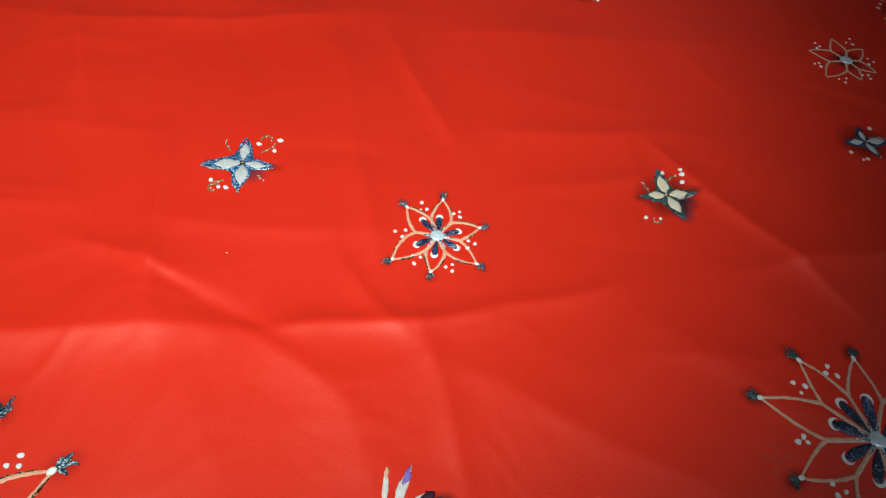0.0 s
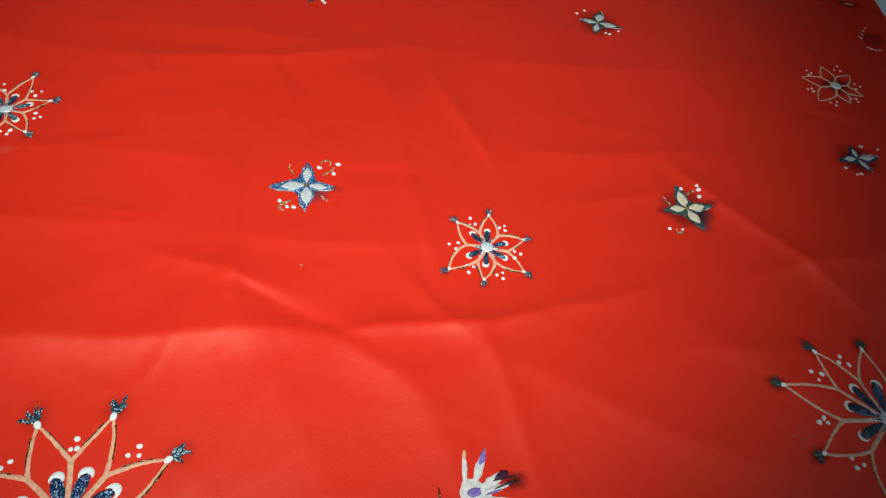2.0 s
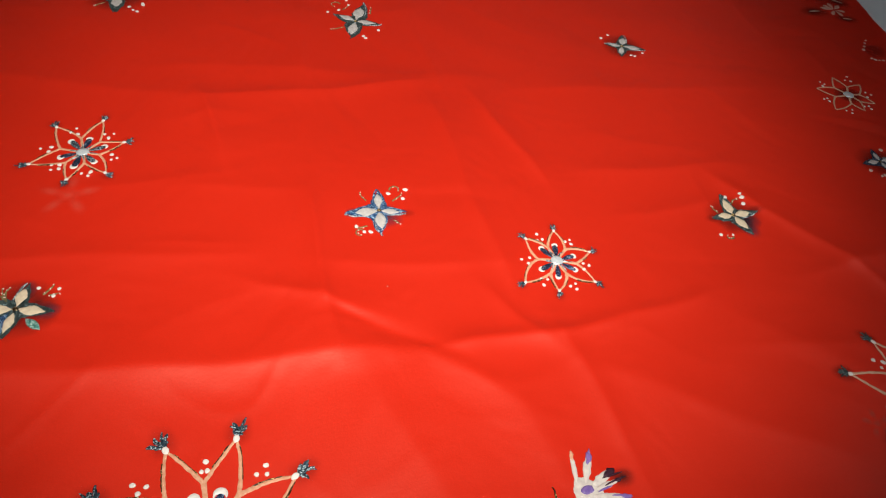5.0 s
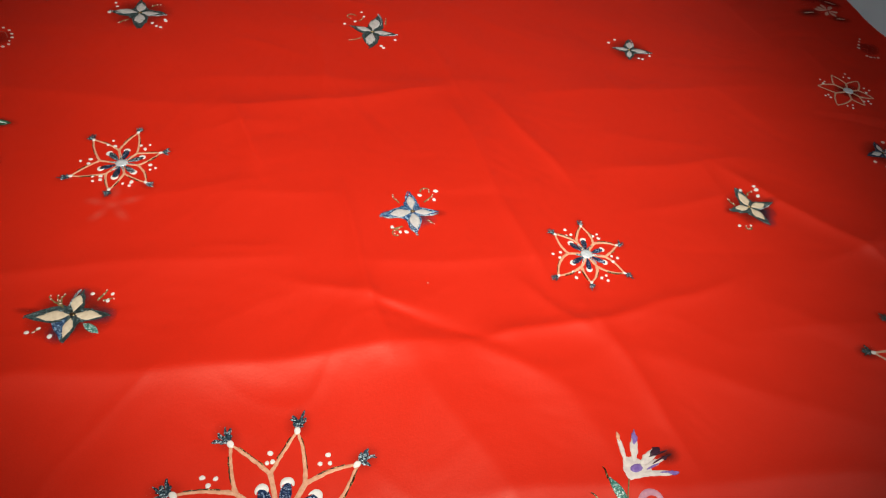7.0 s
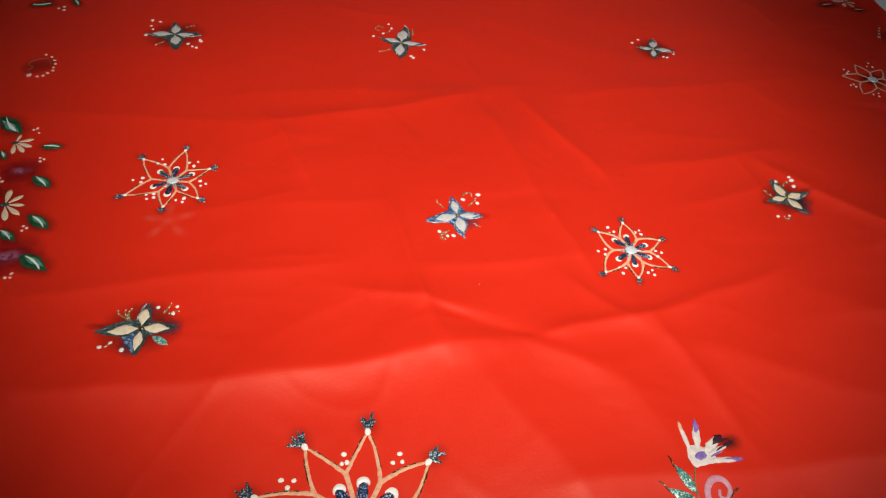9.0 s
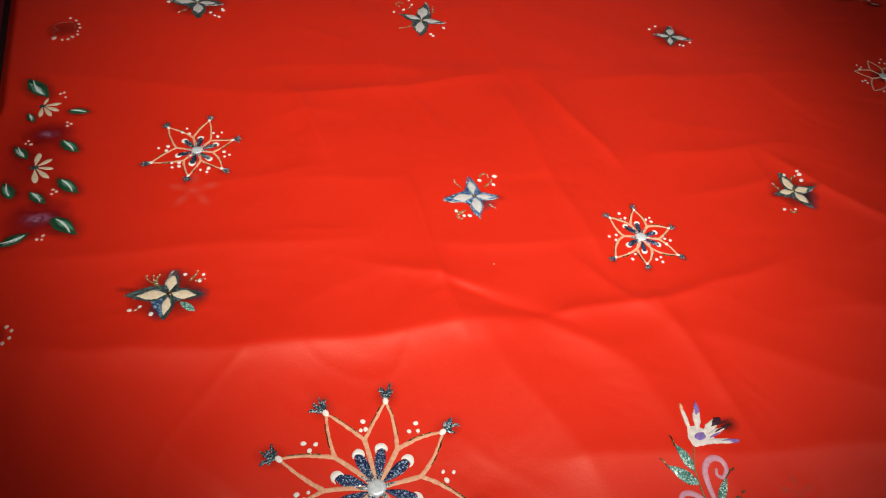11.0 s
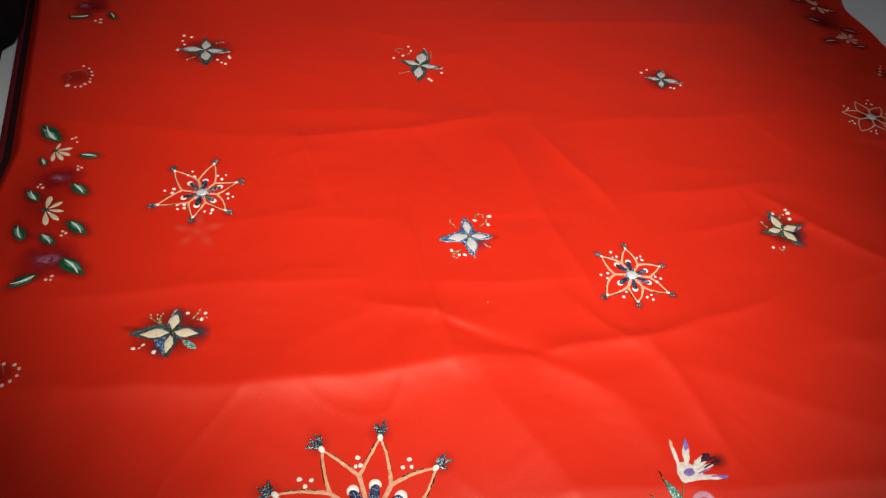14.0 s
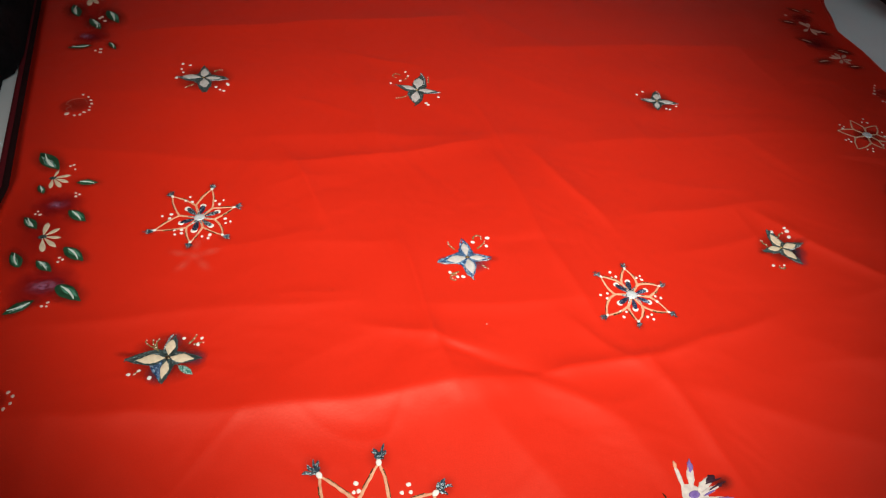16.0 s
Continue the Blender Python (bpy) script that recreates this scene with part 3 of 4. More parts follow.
def star_flower(c, tips, spots, glit, petal, halo, label, sprigs=(), dot_mat=None, dot_size=0.003, bead_mat=None, dyes=()):
    """A four-pointed glitter star with four light petals; tips are (angle, reach); dyes are soft patches (angle, away, length, breadth, dye)."""
    tips = sorted((d % 360, r) for d, r in tips)
    n = len(tips)
    rng = random.Random(int(abs(c[0] * 1000)) + 5)
    loop = []
    for k in range(n):
        d0, r0 = tips[k]
        d1, r1 = tips[(k + 1) % n]
        d1 += 360 if k == n - 1 else 0
        for f in (0.0, 0.05, 0.12, 0.2, 0.3, 0.42, 0.5, 0.58, 0.7, 0.8, 0.88, 0.95):
            edge = abs(f - 0.5) * 2
            near = r0 if f < 0.5 else r1
            r = near * (0.4 + 0.62 * edge ** 2.0) * rng.uniform(0.93, 1.05)
            loop.append(polar(c, r, d0 + (d1 - d0) * f))
    body = mark("painted_star", fill(loop, c, 0.0011, 0.08), glit, SHEET, c, label)
    big = max(r for _, r in tips)
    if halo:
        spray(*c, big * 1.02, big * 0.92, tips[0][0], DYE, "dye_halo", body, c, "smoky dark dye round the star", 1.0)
    for d, away, a, b, dye in dyes:
        spray(*polar(c, away, d), a, b, d, dye, "dye_smear", body, c, "soft smear of dye off a petal tip", 1.0)
    for d, r in tips:
        d2, ln = d + rng.uniform(-6, 6), r * rng.uniform(0.72, 0.84)
        base = polar(c, 0.0008, d2)
        lp = lens(*base, ln, r * rng.uniform(0.28, 0.37), d2, 12, rng.uniform(0.46, 0.6), 1.2)
        mark("petal", fill(lp, polar(c, ln * 0.5, d2), 0.002, 0.22), petal, body, c)
        # broken glitter line along one side of the petal
        side = rng.choice((-1, 1))
        rim = [polar(c, r * q, d2 + side * w) for q, w in ((0.34, 30), (0.48, 22), (0.62, 15), (0.76, 10), (0.9, 5), (1.02, 1))]
        mark("glitter_rim", stroke(smooth_line(rim, 3), [big * 0.05 * rng.uniform(0.3, 1.3) for _ in range(16)], 0.0016), SILVER if rng.random() < 0.5 else glit, body, c)
    mark("centre_bead", fill(oval(*c, 0.0042, 0.0036, 0, 10), c, 0.0035), bead_mat or GOLD, body, c, "small dull gold bead")
    for k, line in enumerate(sprigs):
        cur = [(x + rng.uniform(-1, 1) * 0.0007, y + rng.uniform(-1, 1) * 0.0007) for x, y in smooth_line(line, 5)]
        m = len(cur) - 1
        mark("sprig", stroke(cur, [0.0026 * (1.2 - 0.6 * i / m) * rng.uniform(0.6, 1.3) for i in range(m + 1)], 0.001), OLIVE, body, c)
        for q in (0.35, 0.7, 1.0):
            x, y = cur[int(m * q)]
            x, y = x + rng.uniform(-1, 1) * 0.002, y + rng.uniform(-1, 1) * 0.002
            mark("sprig_glint", fill(oval(x, y, 0.0013, 0.0008, rng.uniform(0, 180), 8), (x, y), 0.002), PINKDOT, body, c)
    dots(spots, body, c, dot_size, dot_mat)
    return body


def curl(c, r, start, turn, n=6):
    """A small curled tendril."""
    return [polar(c, r * (1 - 0.35 * k / n), start + turn * k / n) for k in range(n + 1)]


# the near flowers
outlined_flower((0.129, 0.685), [(88, 0.062), (138, 0.06), (24, 0.06), (-34, 0.065), (-93, 0.058), (-138, 0.071)], 0.47, 0.0046, PEACH, 0.029, 0.0098,
                [(0.103, 0.737), (0.103, 0.724), (0.111, 0.727), (0.147, 0.726), (0.155, 0.731), (0.156, 0.722), (0.17, 0.684), (0.179, 0.681), (0.17, 0.672),
                 (0.152, 0.642), (0.144, 0.637), (0.153, 0.632), (0.101, 0.647), (0.111, 0.647), (0.104, 0.636), (0.074, 0.681), (0.087, 0.686), (0.084, 0.675)],
                0.0055, 0.012, "six-petalled peach outlined flower with a round mirror bead", SLATE, 0.0025, (NAVY, INDIGO))
outlined_flower((-0.615, 0.839), [(87, 0.082), (137, 0.081), (30, 0.062), (-42, 0.066), (-90, 0.066), (-150, 0.076)], 0.42, 0.004, PEACH, 0.032, 0.0095,
                [(-0.644, 0.896), (-0.649, 0.885), (-0.637, 0.882), (-0.597, 0.887), (-0.583, 0.889), (-0.588, 0.878), (-0.57, 0.838), (-0.56, 0.831), (-0.567, 0.826),
                 (-0.599, 0.789), (-0.587, 0.794), (-0.588, 0.785), (-0.648, 0.803), (-0.637, 0.805), (-0.645, 0.792), (-0.635, 0.796), (-0.678, 0.839), (-0.664, 0.845), (-0.664, 0.834)],
                0.006, 0.014, "six-petalled peach outlined flower with dark glitter petals", SLATE, 0.0027, (SLATE, NAVY), None, 0.42)
outlined_flower((0.847, 1.235), [(102, 0.062), (170, 0.07), (-132, 0.081), (-75, 0.056), (-24, 0.056), (44, 0.061)], 0.47, 0.0042, BROWN, 0.0, 0.012,
                [(0.797, 1.275), (0.804, 1.267), (0.797, 1.259), (0.779, 1.208), (0.789, 1.202), (0.788, 1.212), (0.874, 1.307), (0.862, 1.291), (0.875, 1.289), (0.892, 1.25),
                 (0.902, 1.243), (0.89, 1.233), (0.816, 1.174), (0.831, 1.179), (0.826, 1.167), (0.867, 1.197), (0.879, 1.2), (0.88, 1.19)],
                0.0, 0.0, "six-petalled pale brown outlined flower near the sheet's edge", SLATE, 0.0025, (NAVY,), None, 0.5)
outlined_flower((-0.293, 0.261), [(86, 0.113), (125, 0.116), (42, 0.108), (164, 0.121), (-10, 0.114), (-65, 0.112), (-111, 0.112), (-157, 0.116)], 0.505, 0.0052, PEACH, 0.047, 0.0115,
                [(-0.313, 0.345), (-0.315, 0.333), (-0.309, 0.335), (-0.247, 0.344), (-0.255, 0.333), (-0.244, 0.334), (-0.214, 0.282), (-0.201, 0.282), (-0.21, 0.272),
                 (-0.383, 0.315), (-0.368, 0.314), (-0.375, 0.306), (-0.384, 0.252), (-0.371, 0.255), (-0.375, 0.246)],
                0.0085, 0.02, "large eight-petalled peach outlined flower with blue glitter petals", SLATE, 0.0027, (BLUE, INDIGO, INDIGO))
outlined_flower((0.657, 0.477), [(128, 0.116), (87, 0.108), (166, 0.137), (-152, 0.116), (-108, 0.115), (-62, 0.115), (-18, 0.12), (40, 0.115)], 0.51, 0.005, BROWN, 0.052, 0.0115,
                [(0.623, 0.567), (0.618, 0.557), (0.633, 0.556), (0.57, 0.536), (0.585, 0.534), (0.577, 0.524), (0.568, 0.47), (0.56, 0.463), (0.572, 0.464),
                 (0.589, 0.42), (0.603, 0.413), (0.592, 0.408)],
                0.005, 0.016, "large eight-petalled brown outlined flower with navy petals", TEAL, 0.003, (NAVY, INDIGO), DYE)

# the star flowers
star_flower((-0.145, 0.762), [(96, 0.047), (-168, 0.053), (-82, 0.053), (4, 0.041)], [(-0.133, 0.802), (-0.106, 0.814), (-0.109, 0.793), (-0.177, 0.725), (-0.164, 0.715), (-0.155, 0.716)],
            BLUE, GREYCREAM, False, "bright blue glitter star flower with silvery petals",
            [curl((-0.123, 0.812), 0.009, 200, -230), [(-0.126, 0.786), (-0.116, 0.796), (-0.111, 0.806)], [(-0.166, 0.782), (-0.174, 0.79), (-0.178, 0.799)], curl((-0.170, 0.712), 0.008, 20, 280),
             [(-0.161, 0.728), (-0.173, 0.722), (-0.180, 0.724)], [(-0.121, 0.744), (-0.112, 0.738)]], dyes=[(0, 0.04, 0.018, 0.01, SMOKE), (-167, 0.04, 0.016, 0.012, BLUEDYE), (-40, 0.014, 0.03, 0.026, BLUEDYE)])
star_flower((0.454, 0.821), [(104, 0.049), (-164, 0.041), (-62, 0.048), (14, 0.046)], [(0.451, 0.863), (0.477, 0.87), (0.479, 0.862), (0.479, 0.849), (0.418, 0.773), (0.439, 0.774)],
            TEAL, CREAM, True, "dark teal star flower with cream petals", [[(0.428, 0.824), (0.421, 0.83), (0.418, 0.838)], curl((0.432, 0.769), 0.006, 0, -200), [(0.459, 0.848), (0.464, 0.857), (0.472, 0.858)]], dyes=[(-58, 0.032, 0.026, 0.018, BLUEDYE), (-20, 0.024, 0.024, 0.02, BLUEDYE), (19, 0.046, 0.018, 0.009, SMOKE), (-165, 0.042, 0.016, 0.009, SMOKE)])
corner_star = star_flower((-0.589, 0.531), [(89, 0.042), (-176, 0.057), (-88, 0.047), (0, 0.047)], [(-0.575, 0.567), (-0.55, 0.568), (-0.553, 0.556), (-0.633, 0.499), (-0.621, 0.506), (-0.603, 0.493)],
            TEAL, CREAM, True, "dark blue star flower with long cream petals",
            [[(-0.604, 0.542), (-0.617, 0.551), (-0.628, 0.56)], [(-0.604, 0.543), (-0.612, 0.551), (-0.618, 0.562)], [(-0.566, 0.557), (-0.562, 0.565), (-0.558, 0.573)], [(-0.62, 0.506), (-0.627, 0.497)], [(-0.607, 0.545), (-0.611, 0.556), (-0.609, 0.564)], [(-0.559, 0.556), (-0.548, 0.562)]], None, 0.0026, None,
            [(0, 0.034, 0.022, 0.016, BLUEDYE), (-100, 0.026, 0.026, 0.02, BLUEDYE), (176, 0.058, 0.02, 0.007, SMOKE), (88, 0.03, 0.018, 0.013, BLUEDYE)])
mark("glitter_leaf", fill(lens(-0.571, 0.517, 0.029, 0.011, -34, 8, 0.5), (-0.559, 0.509), 0.0014, 0.1), MINT, corner_star, (-0.589, 0.531), "mint glitter leaf")
mark("blue_corner", fill([(-0.594, 0.526), (-0.6, 0.518), (-0.61, 0.516), (-0.604, 0.506), (-0.596, 0.497), (-0.589, 0.487), (-0.588, 0.498), (-0.592, 0.51)], (-0.597, 0.509), 0.0018, 0.1), BLUE, corner_star, (-0.589, 0.531), "bright blue glitter daub")
star_flower((-0.712, 1.321), [(102, 0.055), (-178, 0.06), (-74, 0.066), (6, 0.053)],
            [(-0.773, 1.379), (-0.755, 1.374), (-0.77, 1.355), (-0.763, 1.34), (-0.678, 1.283), (-0.667, 1.272), (-0.658, 1.268), (-0.657, 1.301), (-0.654, 1.295), (-0.772, 1.315)],
            TEAL, GREYCREAM, True, "grey-green star flower with silvery petals", [[(-0.695, 1.348), (-0.69, 1.358), (-0.679, 1.362)], [(-0.728, 1.29), (-0.736, 1.282), (-0.74, 1.272)]], None, 0.003)
star_flower((-0.227, 1.322), [(81, 0.08), (155, 0.053), (-92, 0.067), (-3, 0.053)],
            [(-0.255, 1.406), (-0.249, 1.388), (-0.267, 1.364), (-0.207, 1.269), (-0.202, 1.263), (-0.178, 1.297), (-0.289, 1.35)],
            TEAL, GREYCREAM, False, "teal glitter star flower with silvery petals", [curl((-0.277, 1.385), 0.011, 20, 230), [(-0.26, 1.365), (-0.252, 1.378), (-0.249, 1.39)], [(-0.25, 1.296), (-0.262, 1.288), (-0.275, 1.281)], [(-0.2, 1.355), (-0.199, 1.383)]], None, 0.003)
star_flower((0.357, 1.337), [(78, 0.05), (171, 0.038), (-102, 0.043), (-4, 0.052)], [(0.315, 1.368), (0.333, 1.382), (0.371, 1.303), (0.379, 1.3), (0.399, 1.316)],
            TEAL, GREYCREAM, True, "small dark green star flower with grey petals", (), None, 0.003)
star_flower((0.815, 1.012), [(95, 0.036), (-167, 0.04), (-59, 0.037), (13, 0.05)], [(0.836, 1.051), (0.869, 1.049), (0.783, 0.983), (0.808, 0.972), (0.8, 0.969)],
            NAVY, GREYCREAM, True, "dark navy star flower with grey petals near the edge", (), PINKDOT, 0.0034)


# vines of leaves, blossoms and berries along the two long edges
def leaf(x, y, length, angle, parent, origin, wide=0.42, light=True, green=None):
    length *= 1.1
    rng = random.Random(int(abs(x) * 7919 + abs(y) * 104729))
    base = (x - math.cos(radians(angle)) * length / 2, y - math.sin(radians(angle)) * length / 2)
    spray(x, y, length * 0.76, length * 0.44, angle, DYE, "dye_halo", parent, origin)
    lp = lens(*base, length, length * wide, angle, 9, rng.uniform(0.4, 0.5), 1.0)
    mark("leaf", fill(lp, (x, y), 0.0012, 0.1), green or GREEN, parent, origin)
    sub = polar(base, length * 0.1, angle + 9)
    mark("leaf_light", fill(lens(*sub, length * 0.74, length * wide * 0.56, angle + 3, 8, 0.45, 1.0), polar(sub, length * 0.36, angle + 3), 0.0016, 0.22), rng.choice((MIDGREEN, MINT)), parent, origin)
    if light:
        a, b = polar(base, length * 0.16, angle + 14), polar(base, length * 0.84, angle - 5)
        cur = bezier(a, polar(((a[0] + b[0]) / 2, (a[1] + b[1]) / 2), length * rng.uniform(0.05, 0.13), angle + 90), b, 8)
        ws = [length * 0.085 * f * rng.uniform(0.7, 1.3) for f in (0.3, 0.8, 1.1, 1.3, 1.2, 0.9, 0.7, 0.5, 0.2)]
        mark("leaf_highlight", stroke(cur, ws, 0.003), LIGHTMINT, parent, origin, "pale mint brush stroke")


def blossom(c, petals, size, parent, origin, mat, core=True, wide=0.27):
    for d, ln in petals:
        lp = lens(*polar(c, size * 0.1, d), ln, ln * wide, d, 8, 0.66, 0.7)
        mark("blossom_petal", fill(lp, polar(c, ln * 0.55, d), 0.0016, 0.16), mat, parent, origin)
    if core:
        mark("blossom_core", fill(oval(*c, size * 0.3, size * 0.22, 10, 10), c, 0.0018, 0.2), TEAL, parent, origin)


def vine(origin, stem, label):
    """The thin wine-red wash that a vine's leaves and blossoms are painted over."""
    (x0, y0), (x1, y1) = stem[0], stem[-1]
    far = math.hypot(x1 - x0, y1 - y0)
    return spray((x0 + x1) / 2, (y0 + y1) / 2, far * 0.58, far * 0.24, math.degrees(math.atan2(y1 - y0, x1 - x0)), WASH, "painted_vine", SHEET, origin, label)


o = (-0.85, 0.8)
v = vine(o, [(-0.905, 0.955), (-0.868, 0.9), (-0.862, 0.85), (-0.853, 0.79), (-0.83, 0.73), (-0.815, 0.67), (-0.82, 0.625)], "painted vine of green leaves, cream blossoms and berries")
for x, y, r in ((-0.858, 0.858, 0.034), (-0.808, 0.662, 0.046)):
    spray(x, y, r * 1.25, r, 30, WINE, "berry", v, o, "dark wine-red berry", 0.8)
    spray(x, y, r * 0.62, r * 0.4, 10, LILAC, "berry_shine", v, o, "lilac brush highlight")
for x, y, ln, d in ((-0.918, 0.978, 0.062, 138), (-0.832, 0.923, 0.034, 4), (-0.902, 0.897, 0.026, -54), (-0.818, 0.831, 0.043, -36), (-0.885, 0.807, 0.038, 137), (-0.79, 0.736, 0.046, -37),
                    (-0.872, 0.718, 0.04, 127), (-0.825, 0.706, 0.036, -36), (-0.768, 0.651, 0.052, -34), (-0.826, 0.617, 0.042, -135)):
    leaf(x, y, ln, d, v, o)
blossom((-0.894, 0.93), [(-80, 0.028), (-48, 0.032), (-18, 0.03), (22, 0.028), (85, 0.02)], 0.02, v, o, CREAM)
blossom((-0.852, 0.773), [(-70, 0.036), (-38, 0.034), (2, 0.026), (52, 0.028), (98, 0.035)], 0.024, v, o, CREAM)
dots([(-0.876, 0.966), (-0.871, 0.97), (-0.865, 0.958), (-0.841, 0.891), (-0.834, 0.888), (-0.838, 0.882), (-0.884, 0.837), (-0.886, 0.83), (-0.878, 0.829), (-0.808, 0.726), (-0.802, 0.722),
      (-0.807, 0.716), (-0.789, 0.629), (-0.795, 0.621), (-0.788, 0.621)], v, o, 0.0022, PINKDOT)

o = (-1.03, 1.55)
v = vine(o, [(-1.1, 1.75), (-1.075, 1.66), (-1.045, 1.57), (-1.01, 1.48), (-0.985, 1.42)], "painted vine of green leaves and cream blossoms by the hem")
spray(-1.011, 1.481, 0.045, 0.036, 30, WINE, "berry", v, o, "dark wine-red berry", 0.8)
spray(-1.022, 1.483, 0.02, 0.016, 10, LILAC, "berry_shine", v, o, "lilac brush highlight")
for x, y, ln, d in ((-1.092, 1.612, 0.07, 119), (-0.996, 1.593, 0.074, -54), (-1.024, 1.548, 0.062, -51), (-1.02, 1.43, 0.046, -155), (-0.952, 1.446, 0.036, -51), (-1.16, 1.76, 0.06, 130), (-1.03, 1.75, 0.06, 20)):
    leaf(x, y, ln, d, v, o, 0.32)
blossom((-1.085, 1.696), [(-75, 0.052), (-50, 0.046), (-15, 0.036), (40, 0.04)], 0.03, v, o, CREAM)
dots([(-1.023, 1.578), (-1.02, 1.586), (-1.007, 1.566), (-0.972, 1.425), (-0.981, 1.416), (-0.968, 1.41)], v, o, 0.0036, PINKDOT)

o = (0.97, 1.75)
v = vine(o, [(0.95, 1.95), (0.965, 1.86), (0.96, 1.77), (0.975, 1.68), (0.99, 1.6)], "dark painted vine with pale blossoms near the edge")
for x, y, r in ((0.955, 1.72, 0.05), (0.985, 1.9, 0.045)):
    spray(x, y, r, r * 0.8, 40, WINE, "berry", v, o, "dark wine-red berry", 0.8)
for x, y, ln, d in ((0.99, 1.957, 0.024, -43), (1.035, 1.962, 0.018, -58), (0.925, 1.864, 0.026, -18), (1.004, 1.805, 0.024, -28), (0.925, 1.735, 0.028, -36), (1.014, 1.685, 0.028, -28), (0.921, 1.613, 0.03, 12), (1.001, 1.591, 0.024, 3)):
    cur = bezier((x - math.cos(radians(d)) * ln / 2, y - math.sin(radians(d)) * ln / 2), (x, y + 0.003), (x + math.cos(radians(d)) * ln / 2, y + math.sin(radians(d)) * ln / 2), 6)
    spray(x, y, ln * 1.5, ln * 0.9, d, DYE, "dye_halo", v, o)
    mark("leaf_highlight", stroke(cur, [0.002, 0.004, 0.005, 0.0055, 0.004, 0.003, 0.001], 0.0012), BLUSH, v, o, "thin pale leaf stroke")
blossom((0.975, 1.826), [(105, 0.045), (75, 0.035), (-140, 0.035), (-85, 0.04), (-50, 0.035)], 0.03, v, o, BLUSH, False, 0.34)
blossom((0.984, 1.634), [(175, 0.034), (140, 0.028), (95, 0.032), (50, 0.034), (-10, 0.026), (-70, 0.03), (-120, 0.03)], 0.03, v, o, BLUSH, False, 0.36)
dots([(0.938, 1.915)], v, o, 0.005, PINKDOT)

# dotted paisleys between the vines
PAISLEYS = [
    ((-0.94, 1.175), 0.034, "faint brown paisley edged with white dots", [(-0.94, 1.217), (-0.927, 1.21), (-0.918, 1.198), (-0.912, 1.185), (-0.911, 1.171), (-0.908, 1.159), (-0.915, 1.15), (-0.92, 1.141), (-0.93, 1.137)], (-0.946, 1.141), 0.0026),
    ((-0.8, 0.44), 0.032, "dark paisley edged with long white dots", [(-0.799, 0.462), (-0.788, 0.465), (-0.774, 0.464), (-0.766, 0.458), (-0.764, 0.447), (-0.769, 0.438), (-0.776, 0.431), (-0.781, 0.42)], (-0.787, 0.41), 0.0028),
    ((1.005, 1.44), 0.034, "dark paisley edged with pink-white dots", [(1.002, 1.486), (0.993, 1.472), (0.984, 1.455), (0.978, 1.401), (0.985, 1.396), (0.994, 1.395), (1.005, 1.396)], (0.975, 1.439), 0.003),
]
DULLROSE = paint("dull_rose_paint", (0.4, 0.06, 0.04), (0.5, 0.12, 0.08))
for c, r, label, places, big, size in PAISLEYS:
    ring = smooth_line([polar(c, r * 0.74 * f, d) for d, f in ((20, 0.9), (75, 1.1), (130, 0.9), (175, 0.75), (210, 0.35), (232, 0.85), (262, 1.05))], 6)
    body = mark("painted_paisley", stroke(ring, [0.0016] * len(ring), 0.0006), DULLROSE if c[0] < 0 else DEEPRED, SHEET, c, label)
    spray(*c, r * 1.05, r * 0.8, 40, SMOKE, "dye_halo", body, c, "", 0.35)
    dots(places, body, c, size, PINKDOT)
    dots([big], body, c, size * 1.7, PINKDOT)


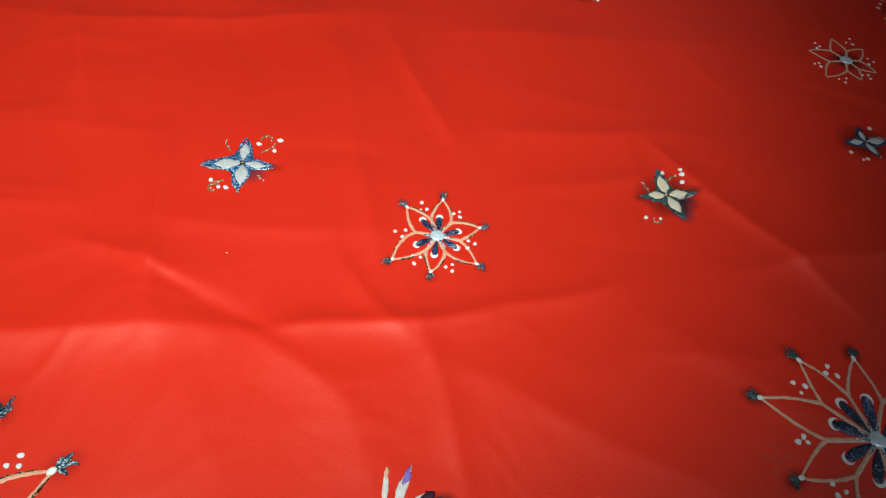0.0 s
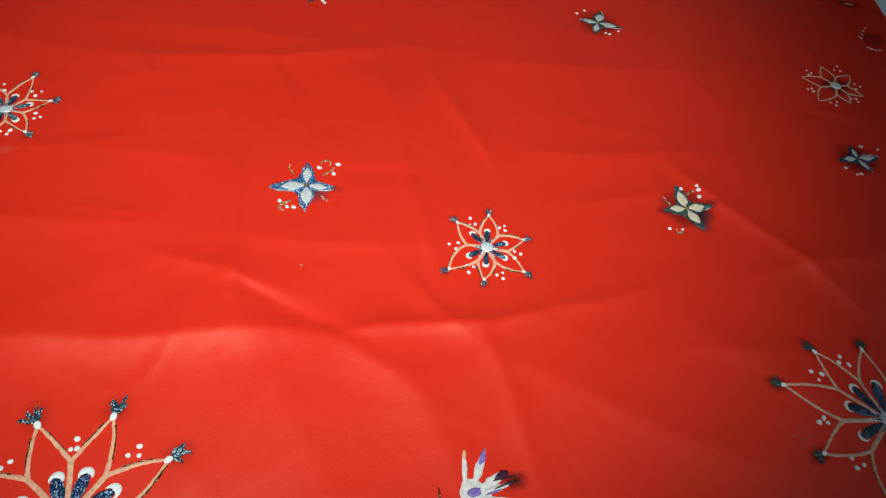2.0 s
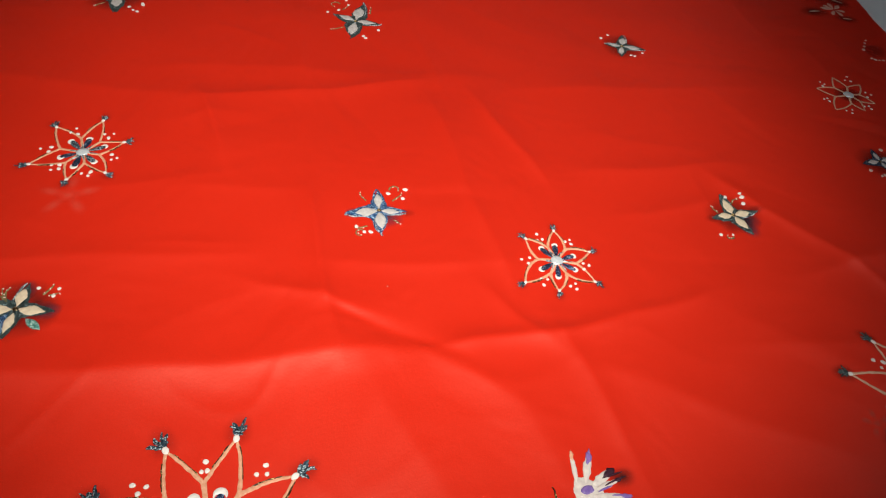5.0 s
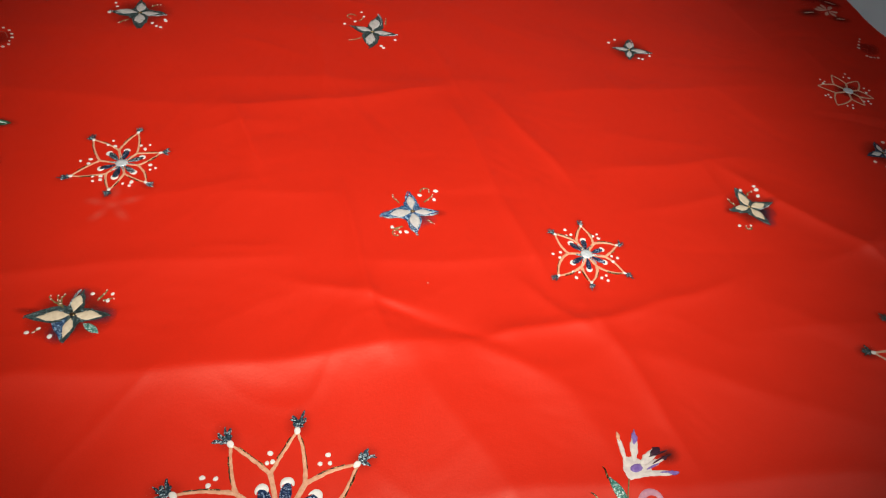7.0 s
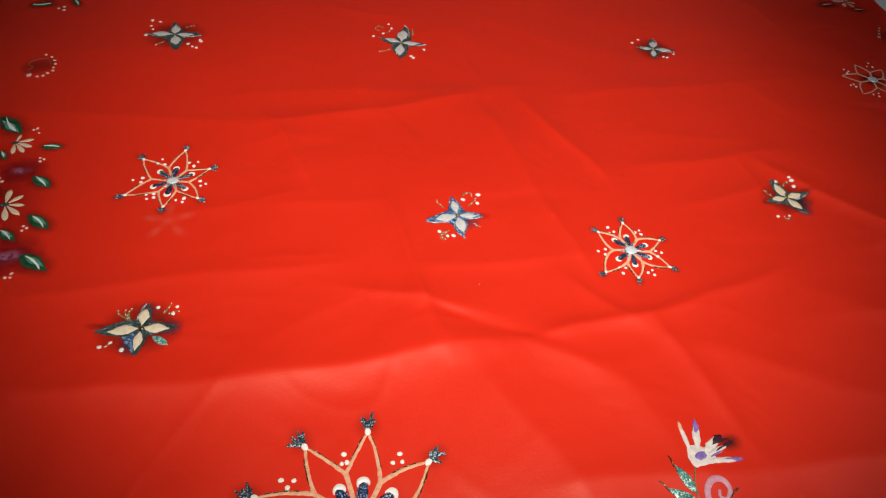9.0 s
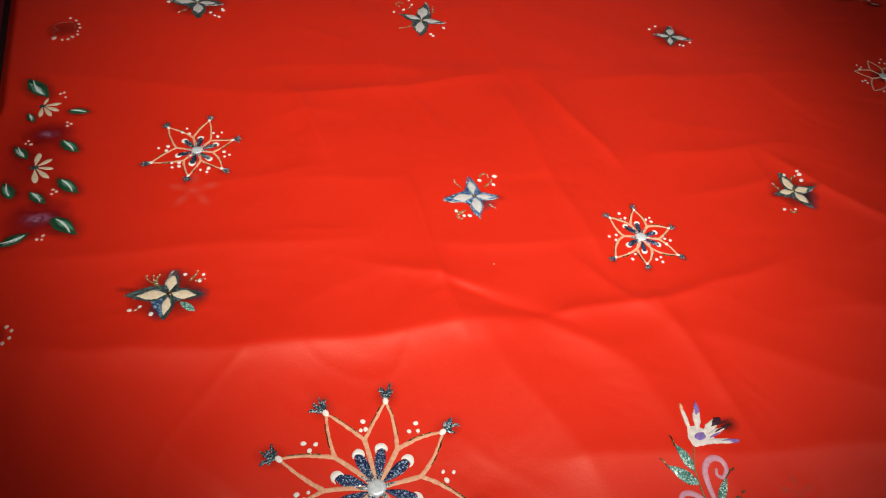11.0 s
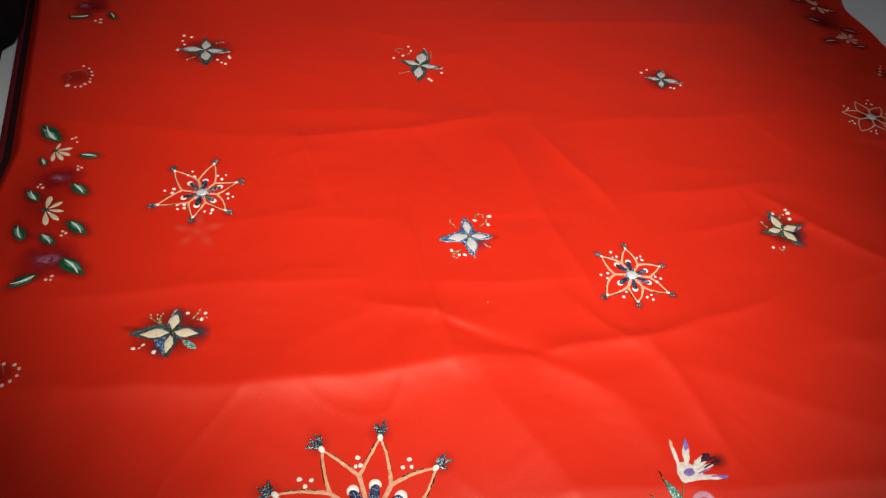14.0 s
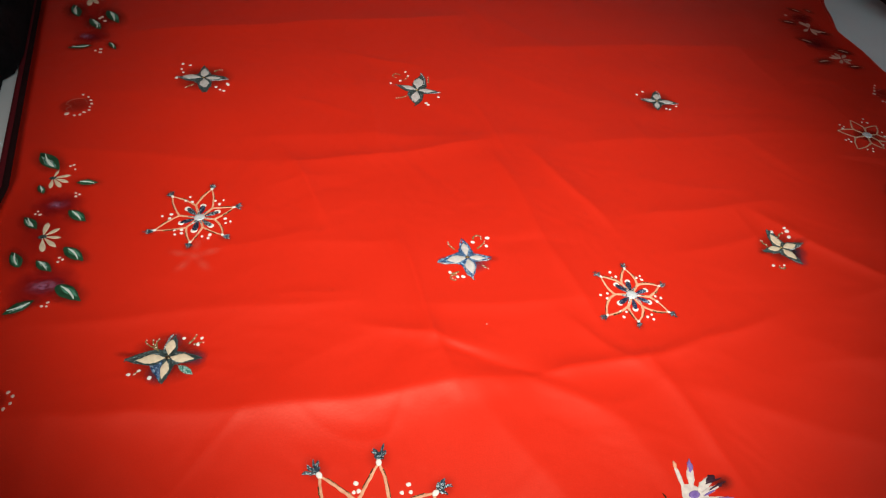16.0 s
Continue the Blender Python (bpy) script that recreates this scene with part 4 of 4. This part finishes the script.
# the tall spray of petals, mint leaves and pink curls
def tulip_spray():
    o = (0.11, 0.29)
    stem = smooth_line([(0.105, 0.313), (0.1, 0.291), (0.102, 0.266), (0.108, 0.237), (0.116, 0.2), (0.12, 0.16)], 6)
    body = mark("painted_spray", stroke(stem, [0.0024 * (0.6 + 0.6 * k / len(stem)) for k in range(len(stem))], 0.001), OLIVE, SHEET, o, "painted spray of a cream and violet flower with mint leaves")
    base = (0.106, 0.316)
    cup = [(0.105, 0.312), (0.118, 0.314), (0.134, 0.318), (0.137, 0.327), (0.128, 0.337), (0.117, 0.342), (0.107, 0.34), (0.1025, 0.331), (0.102, 0.32)]
    mark("flower_cup", fill(smooth_line(cup + cup[:1], 3)[:-1], (0.117, 0.327), 0.0014, 0.12), PALE, body, o)
    for (bx, by), (tx, ty), w, tipmat, cover in (((0.107, 0.333), (0.105, 0.375), 0.0065, PEACH, 0.3), ((0.117, 0.335), (0.129, 0.379), 0.0105, PURPLE, 0.5), ((0.124, 0.332), (0.157, 0.357), 0.0115, PLUM, 0.5),
                                                 ((0.127, 0.327), (0.162, 0.344), 0.0075, PLUM, 0.22), ((0.122, 0.32), (0.172, 0.323), 0.0075, PURPLE, 0.35)):
        d = math.degrees(math.atan2(ty - by, tx - bx))
        ln = math.hypot(tx - bx, ty - by)
        mark("flower_petal", fill(lens(bx, by, ln, w, d, 9, 0.45), ((bx + tx) / 2, (by + ty) / 2), 0.002, 0.3), PALE, body, o)
        s = polar((bx, by), ln * (1 - cover), d)
        mark("petal_tip", fill(lens(*s, ln * cover, w * 0.8, d, 7, 0.5), polar(s, ln * cover / 2, d), 0.0034, 0.5), tipmat, body, o)
    for a, b, c in (((0.138, 0.342), (0.148, 0.347), (0.164, 0.352)), ((0.14, 0.333), (0.15, 0.34), (0.168, 0.347)), ((0.146, 0.322), (0.156, 0.3235), (0.17, 0.324)), ((0.13, 0.325), (0.14, 0.331), (0.149, 0.334))):
        cur = bezier(a, b, c, 7)
        mark("plum_streak", stroke(cur, [0.001, 0.0022, 0.0028, 0.0026, 0.003, 0.0024, 0.0018, 0.0008], 0.004), PLUM if a[1] > 0.33 else PURPLE, body, o, "dragged dark plum brush streak")
    mark("flower_heart", fill(oval(0.118, 0.327, 0.0085, 0.0058, 20, 12), (0.118, 0.327), 0.0034, 0.6), PURPLE, body, o, "violet daub")
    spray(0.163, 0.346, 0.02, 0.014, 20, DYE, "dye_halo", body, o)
    for x, y, ln, d, w in ((0.09, 0.3, 0.04, 117, 0.3), (0.084, 0.278, 0.042, 147, 0.36), (0.13, 0.26, 0.036, 62, 0.28), (0.133, 0.241, 0.027, 35, 0.42), (0.095, 0.225, 0.035, 140, 0.35), (0.14, 0.2, 0.04, 30, 0.35)):
        b = (x - math.cos(radians(d)) * ln / 2, y - math.sin(radians(d)) * ln / 2)
        mark("glitter_leaf", fill(lens(*b, ln, ln * w, d, 8, 0.42), (x, y), 0.0016, 0.06), MINT, body, o, "mint glitter leaf")
        g = [polar(b, ln * f, d + 3 * math.sin(9 * f)) for f in (0.92, 1.05, 1.18, 1.3)]
        mark("leaf_tip", stroke(g, [0.003, 0.0024, 0.002, 0.0012], 0.0014), GOLD, body, o)
    big = smooth_line([(0.119, 0.24), (0.1135, 0.264), (0.1125, 0.284), (0.1215, 0.2965), (0.1345, 0.2965), (0.1405, 0.286), (0.134, 0.275), (0.1265, 0.278), (0.1275, 0.285)], 6)
    small = smooth_line([(0.11, 0.232), (0.103, 0.248), (0.091, 0.2555), (0.079, 0.2555), (0.0735, 0.248), (0.0795, 0.2445), (0.084, 0.25)], 6)
    for line, w in ((big, 0.0068), (small, 0.006)):
        m = len(line) - 1
        mark("pink_curl", stroke(line, [w * (0.55 + 0.6 * math.sin(math.pi * min(1.0, 0.15 + i / m))) for i in range(m + 1)], 0.0016), PINK, body, o, "curled pink paint stroke")
    for x, y in ((0.149, 0.285), (0.155, 0.258), (0.145, 0.251)):
        mark("gold_speck", fill(oval(x, y, 0.0032, 0.0018, 30, 8), (x, y), 0.0014, 0.4), GOLD, body, o)
    mark("silver_daub", fill(oval(0.1, 0.226, 0.009, 0.007, 60, 12), (0.1, 0.226), 0.0014, 0.2), GREYCREAM, body, o)
    mark("peach_daub", fill(oval(0.152, 0.224, 0.011, 0.006, 0, 12), (0.152, 0.224), 0.0014, 0.2), PEACH, body, o)


tulip_spray()

# faint prints where wet paint touched the folded cloth
for x, y, r in ((-0.6, 0.74, 0.05), (0.231, 0.258, 0.03), (0.533, 0.438, 0.025)):
    body = spray(x, y, r * 0.35, r * 0.3, 0, ROSE, "paint_print", SHEET, (x, y), "faint rose print of a flower")
    for k in range(5):
        px, py = polar((x, y), r * 0.55, 25 + 72 * k)
        spray(px, py, r * 0.42, r * 0.24, 25 + 72 * k, ROSE, "print_petal", body, (x, y))
mark("paint_speck", fill(oval(-0.124, 0.612, 0.0009, 0.0007, 0, 8), (-0.124, 0.612), 0.001), WHITE, SHEET, (-0.124, 0.612))


# ---------------------------------------------------------------- things beside the sheet
def blanket():
    """A dark folded blanket heaped beside the sheet's hem."""
    verts, faces = [], []
    n, m = 60, 14
    for k in range(n):
        y = 0.72 + 1.9 * k / (n - 1)
        near = west_edge(y) - 0.03 * min(1.0, max(0.0, (1.34 - y) / 0.03)) + 0.01 * min(1.0, max(0.0, (y - 1.34) / 0.05))
        for j in range(m):
            t = j / (m - 1)
            x = near - 0.75 * t * t
            prof = math.sin(math.pi * min(1.0, t * 1.04 + 0.0)) ** 0.45 if 0 < t < 1 else 0.0
            ends = min(1.0, (k / 6.0)) ** 0.5 * min(1.0, (n - 1 - k) / 6.0) ** 0.5
            z = FLOOR_Z + (0.001 if y < 1.34 else 0.014) * (1 if j == 0 else 0) + 0.004 + 0.13 * prof * ends * (1 + 0.18 * noise.noise(Vector((x * 5, y * 5, 0))) + 0.05 * math.sin(40 * x))
            verts.append((x, y, z))
        if k:
            a, b = (k - 1) * m, k * m
            faces += [(a + j, b + j, b + j + 1, a + j + 1) for j in range(m - 1)]
    ob = link("folded_blanket", verts, faces, BLACK)
    return tagged(ob, "black woollen blanket heaped on the floor beside the hem", "blanket")


blanket()


def cabinet():
    """A low dark wooden cabinet standing on the floor."""
    e = new("wooden_cabinet")
    e.location = (0, 0, FLOOR_Z)
    x0, x1, y0, y1, z1 = 1.4, 1.9, 1.86, 2.75, 0.7
    box("body", x0, y0, 0.06, x1, y1, z1, DARKWOOD, e, 0.006)
    box("top", x0 - 0.015, y0 - 0.015, z1, x1 + 0.01, y1 + 0.015, z1 + 0.025, DARKWOOD, e, 0.005)
    box("plinth", x0 + 0.02, y0 + 0.02, 0.0, x1, y1 - 0.02, 0.062, DARKWOOD, e)
    for k in range(2):
        a = y0 + 0.02 + k * (y1 - y0 - 0.02) / 2
        d = box("door", x0 - 0.018, a, 0.09, x0 - 0.001, a + (y1 - y0 - 0.06) / 2, z1 - 0.03, DARKWOOD, e, 0.004)
        box("knob", x0 - 0.04, a + 0.36 - 0.32 * k, 0.4, x0 - 0.017, a + 0.385 - 0.32 * k, 0.425, GOLD, d, 0.006)
    return tagged(e, "low dark-stained wooden cabinet on the pale floor", "cabinet")


cabinet()
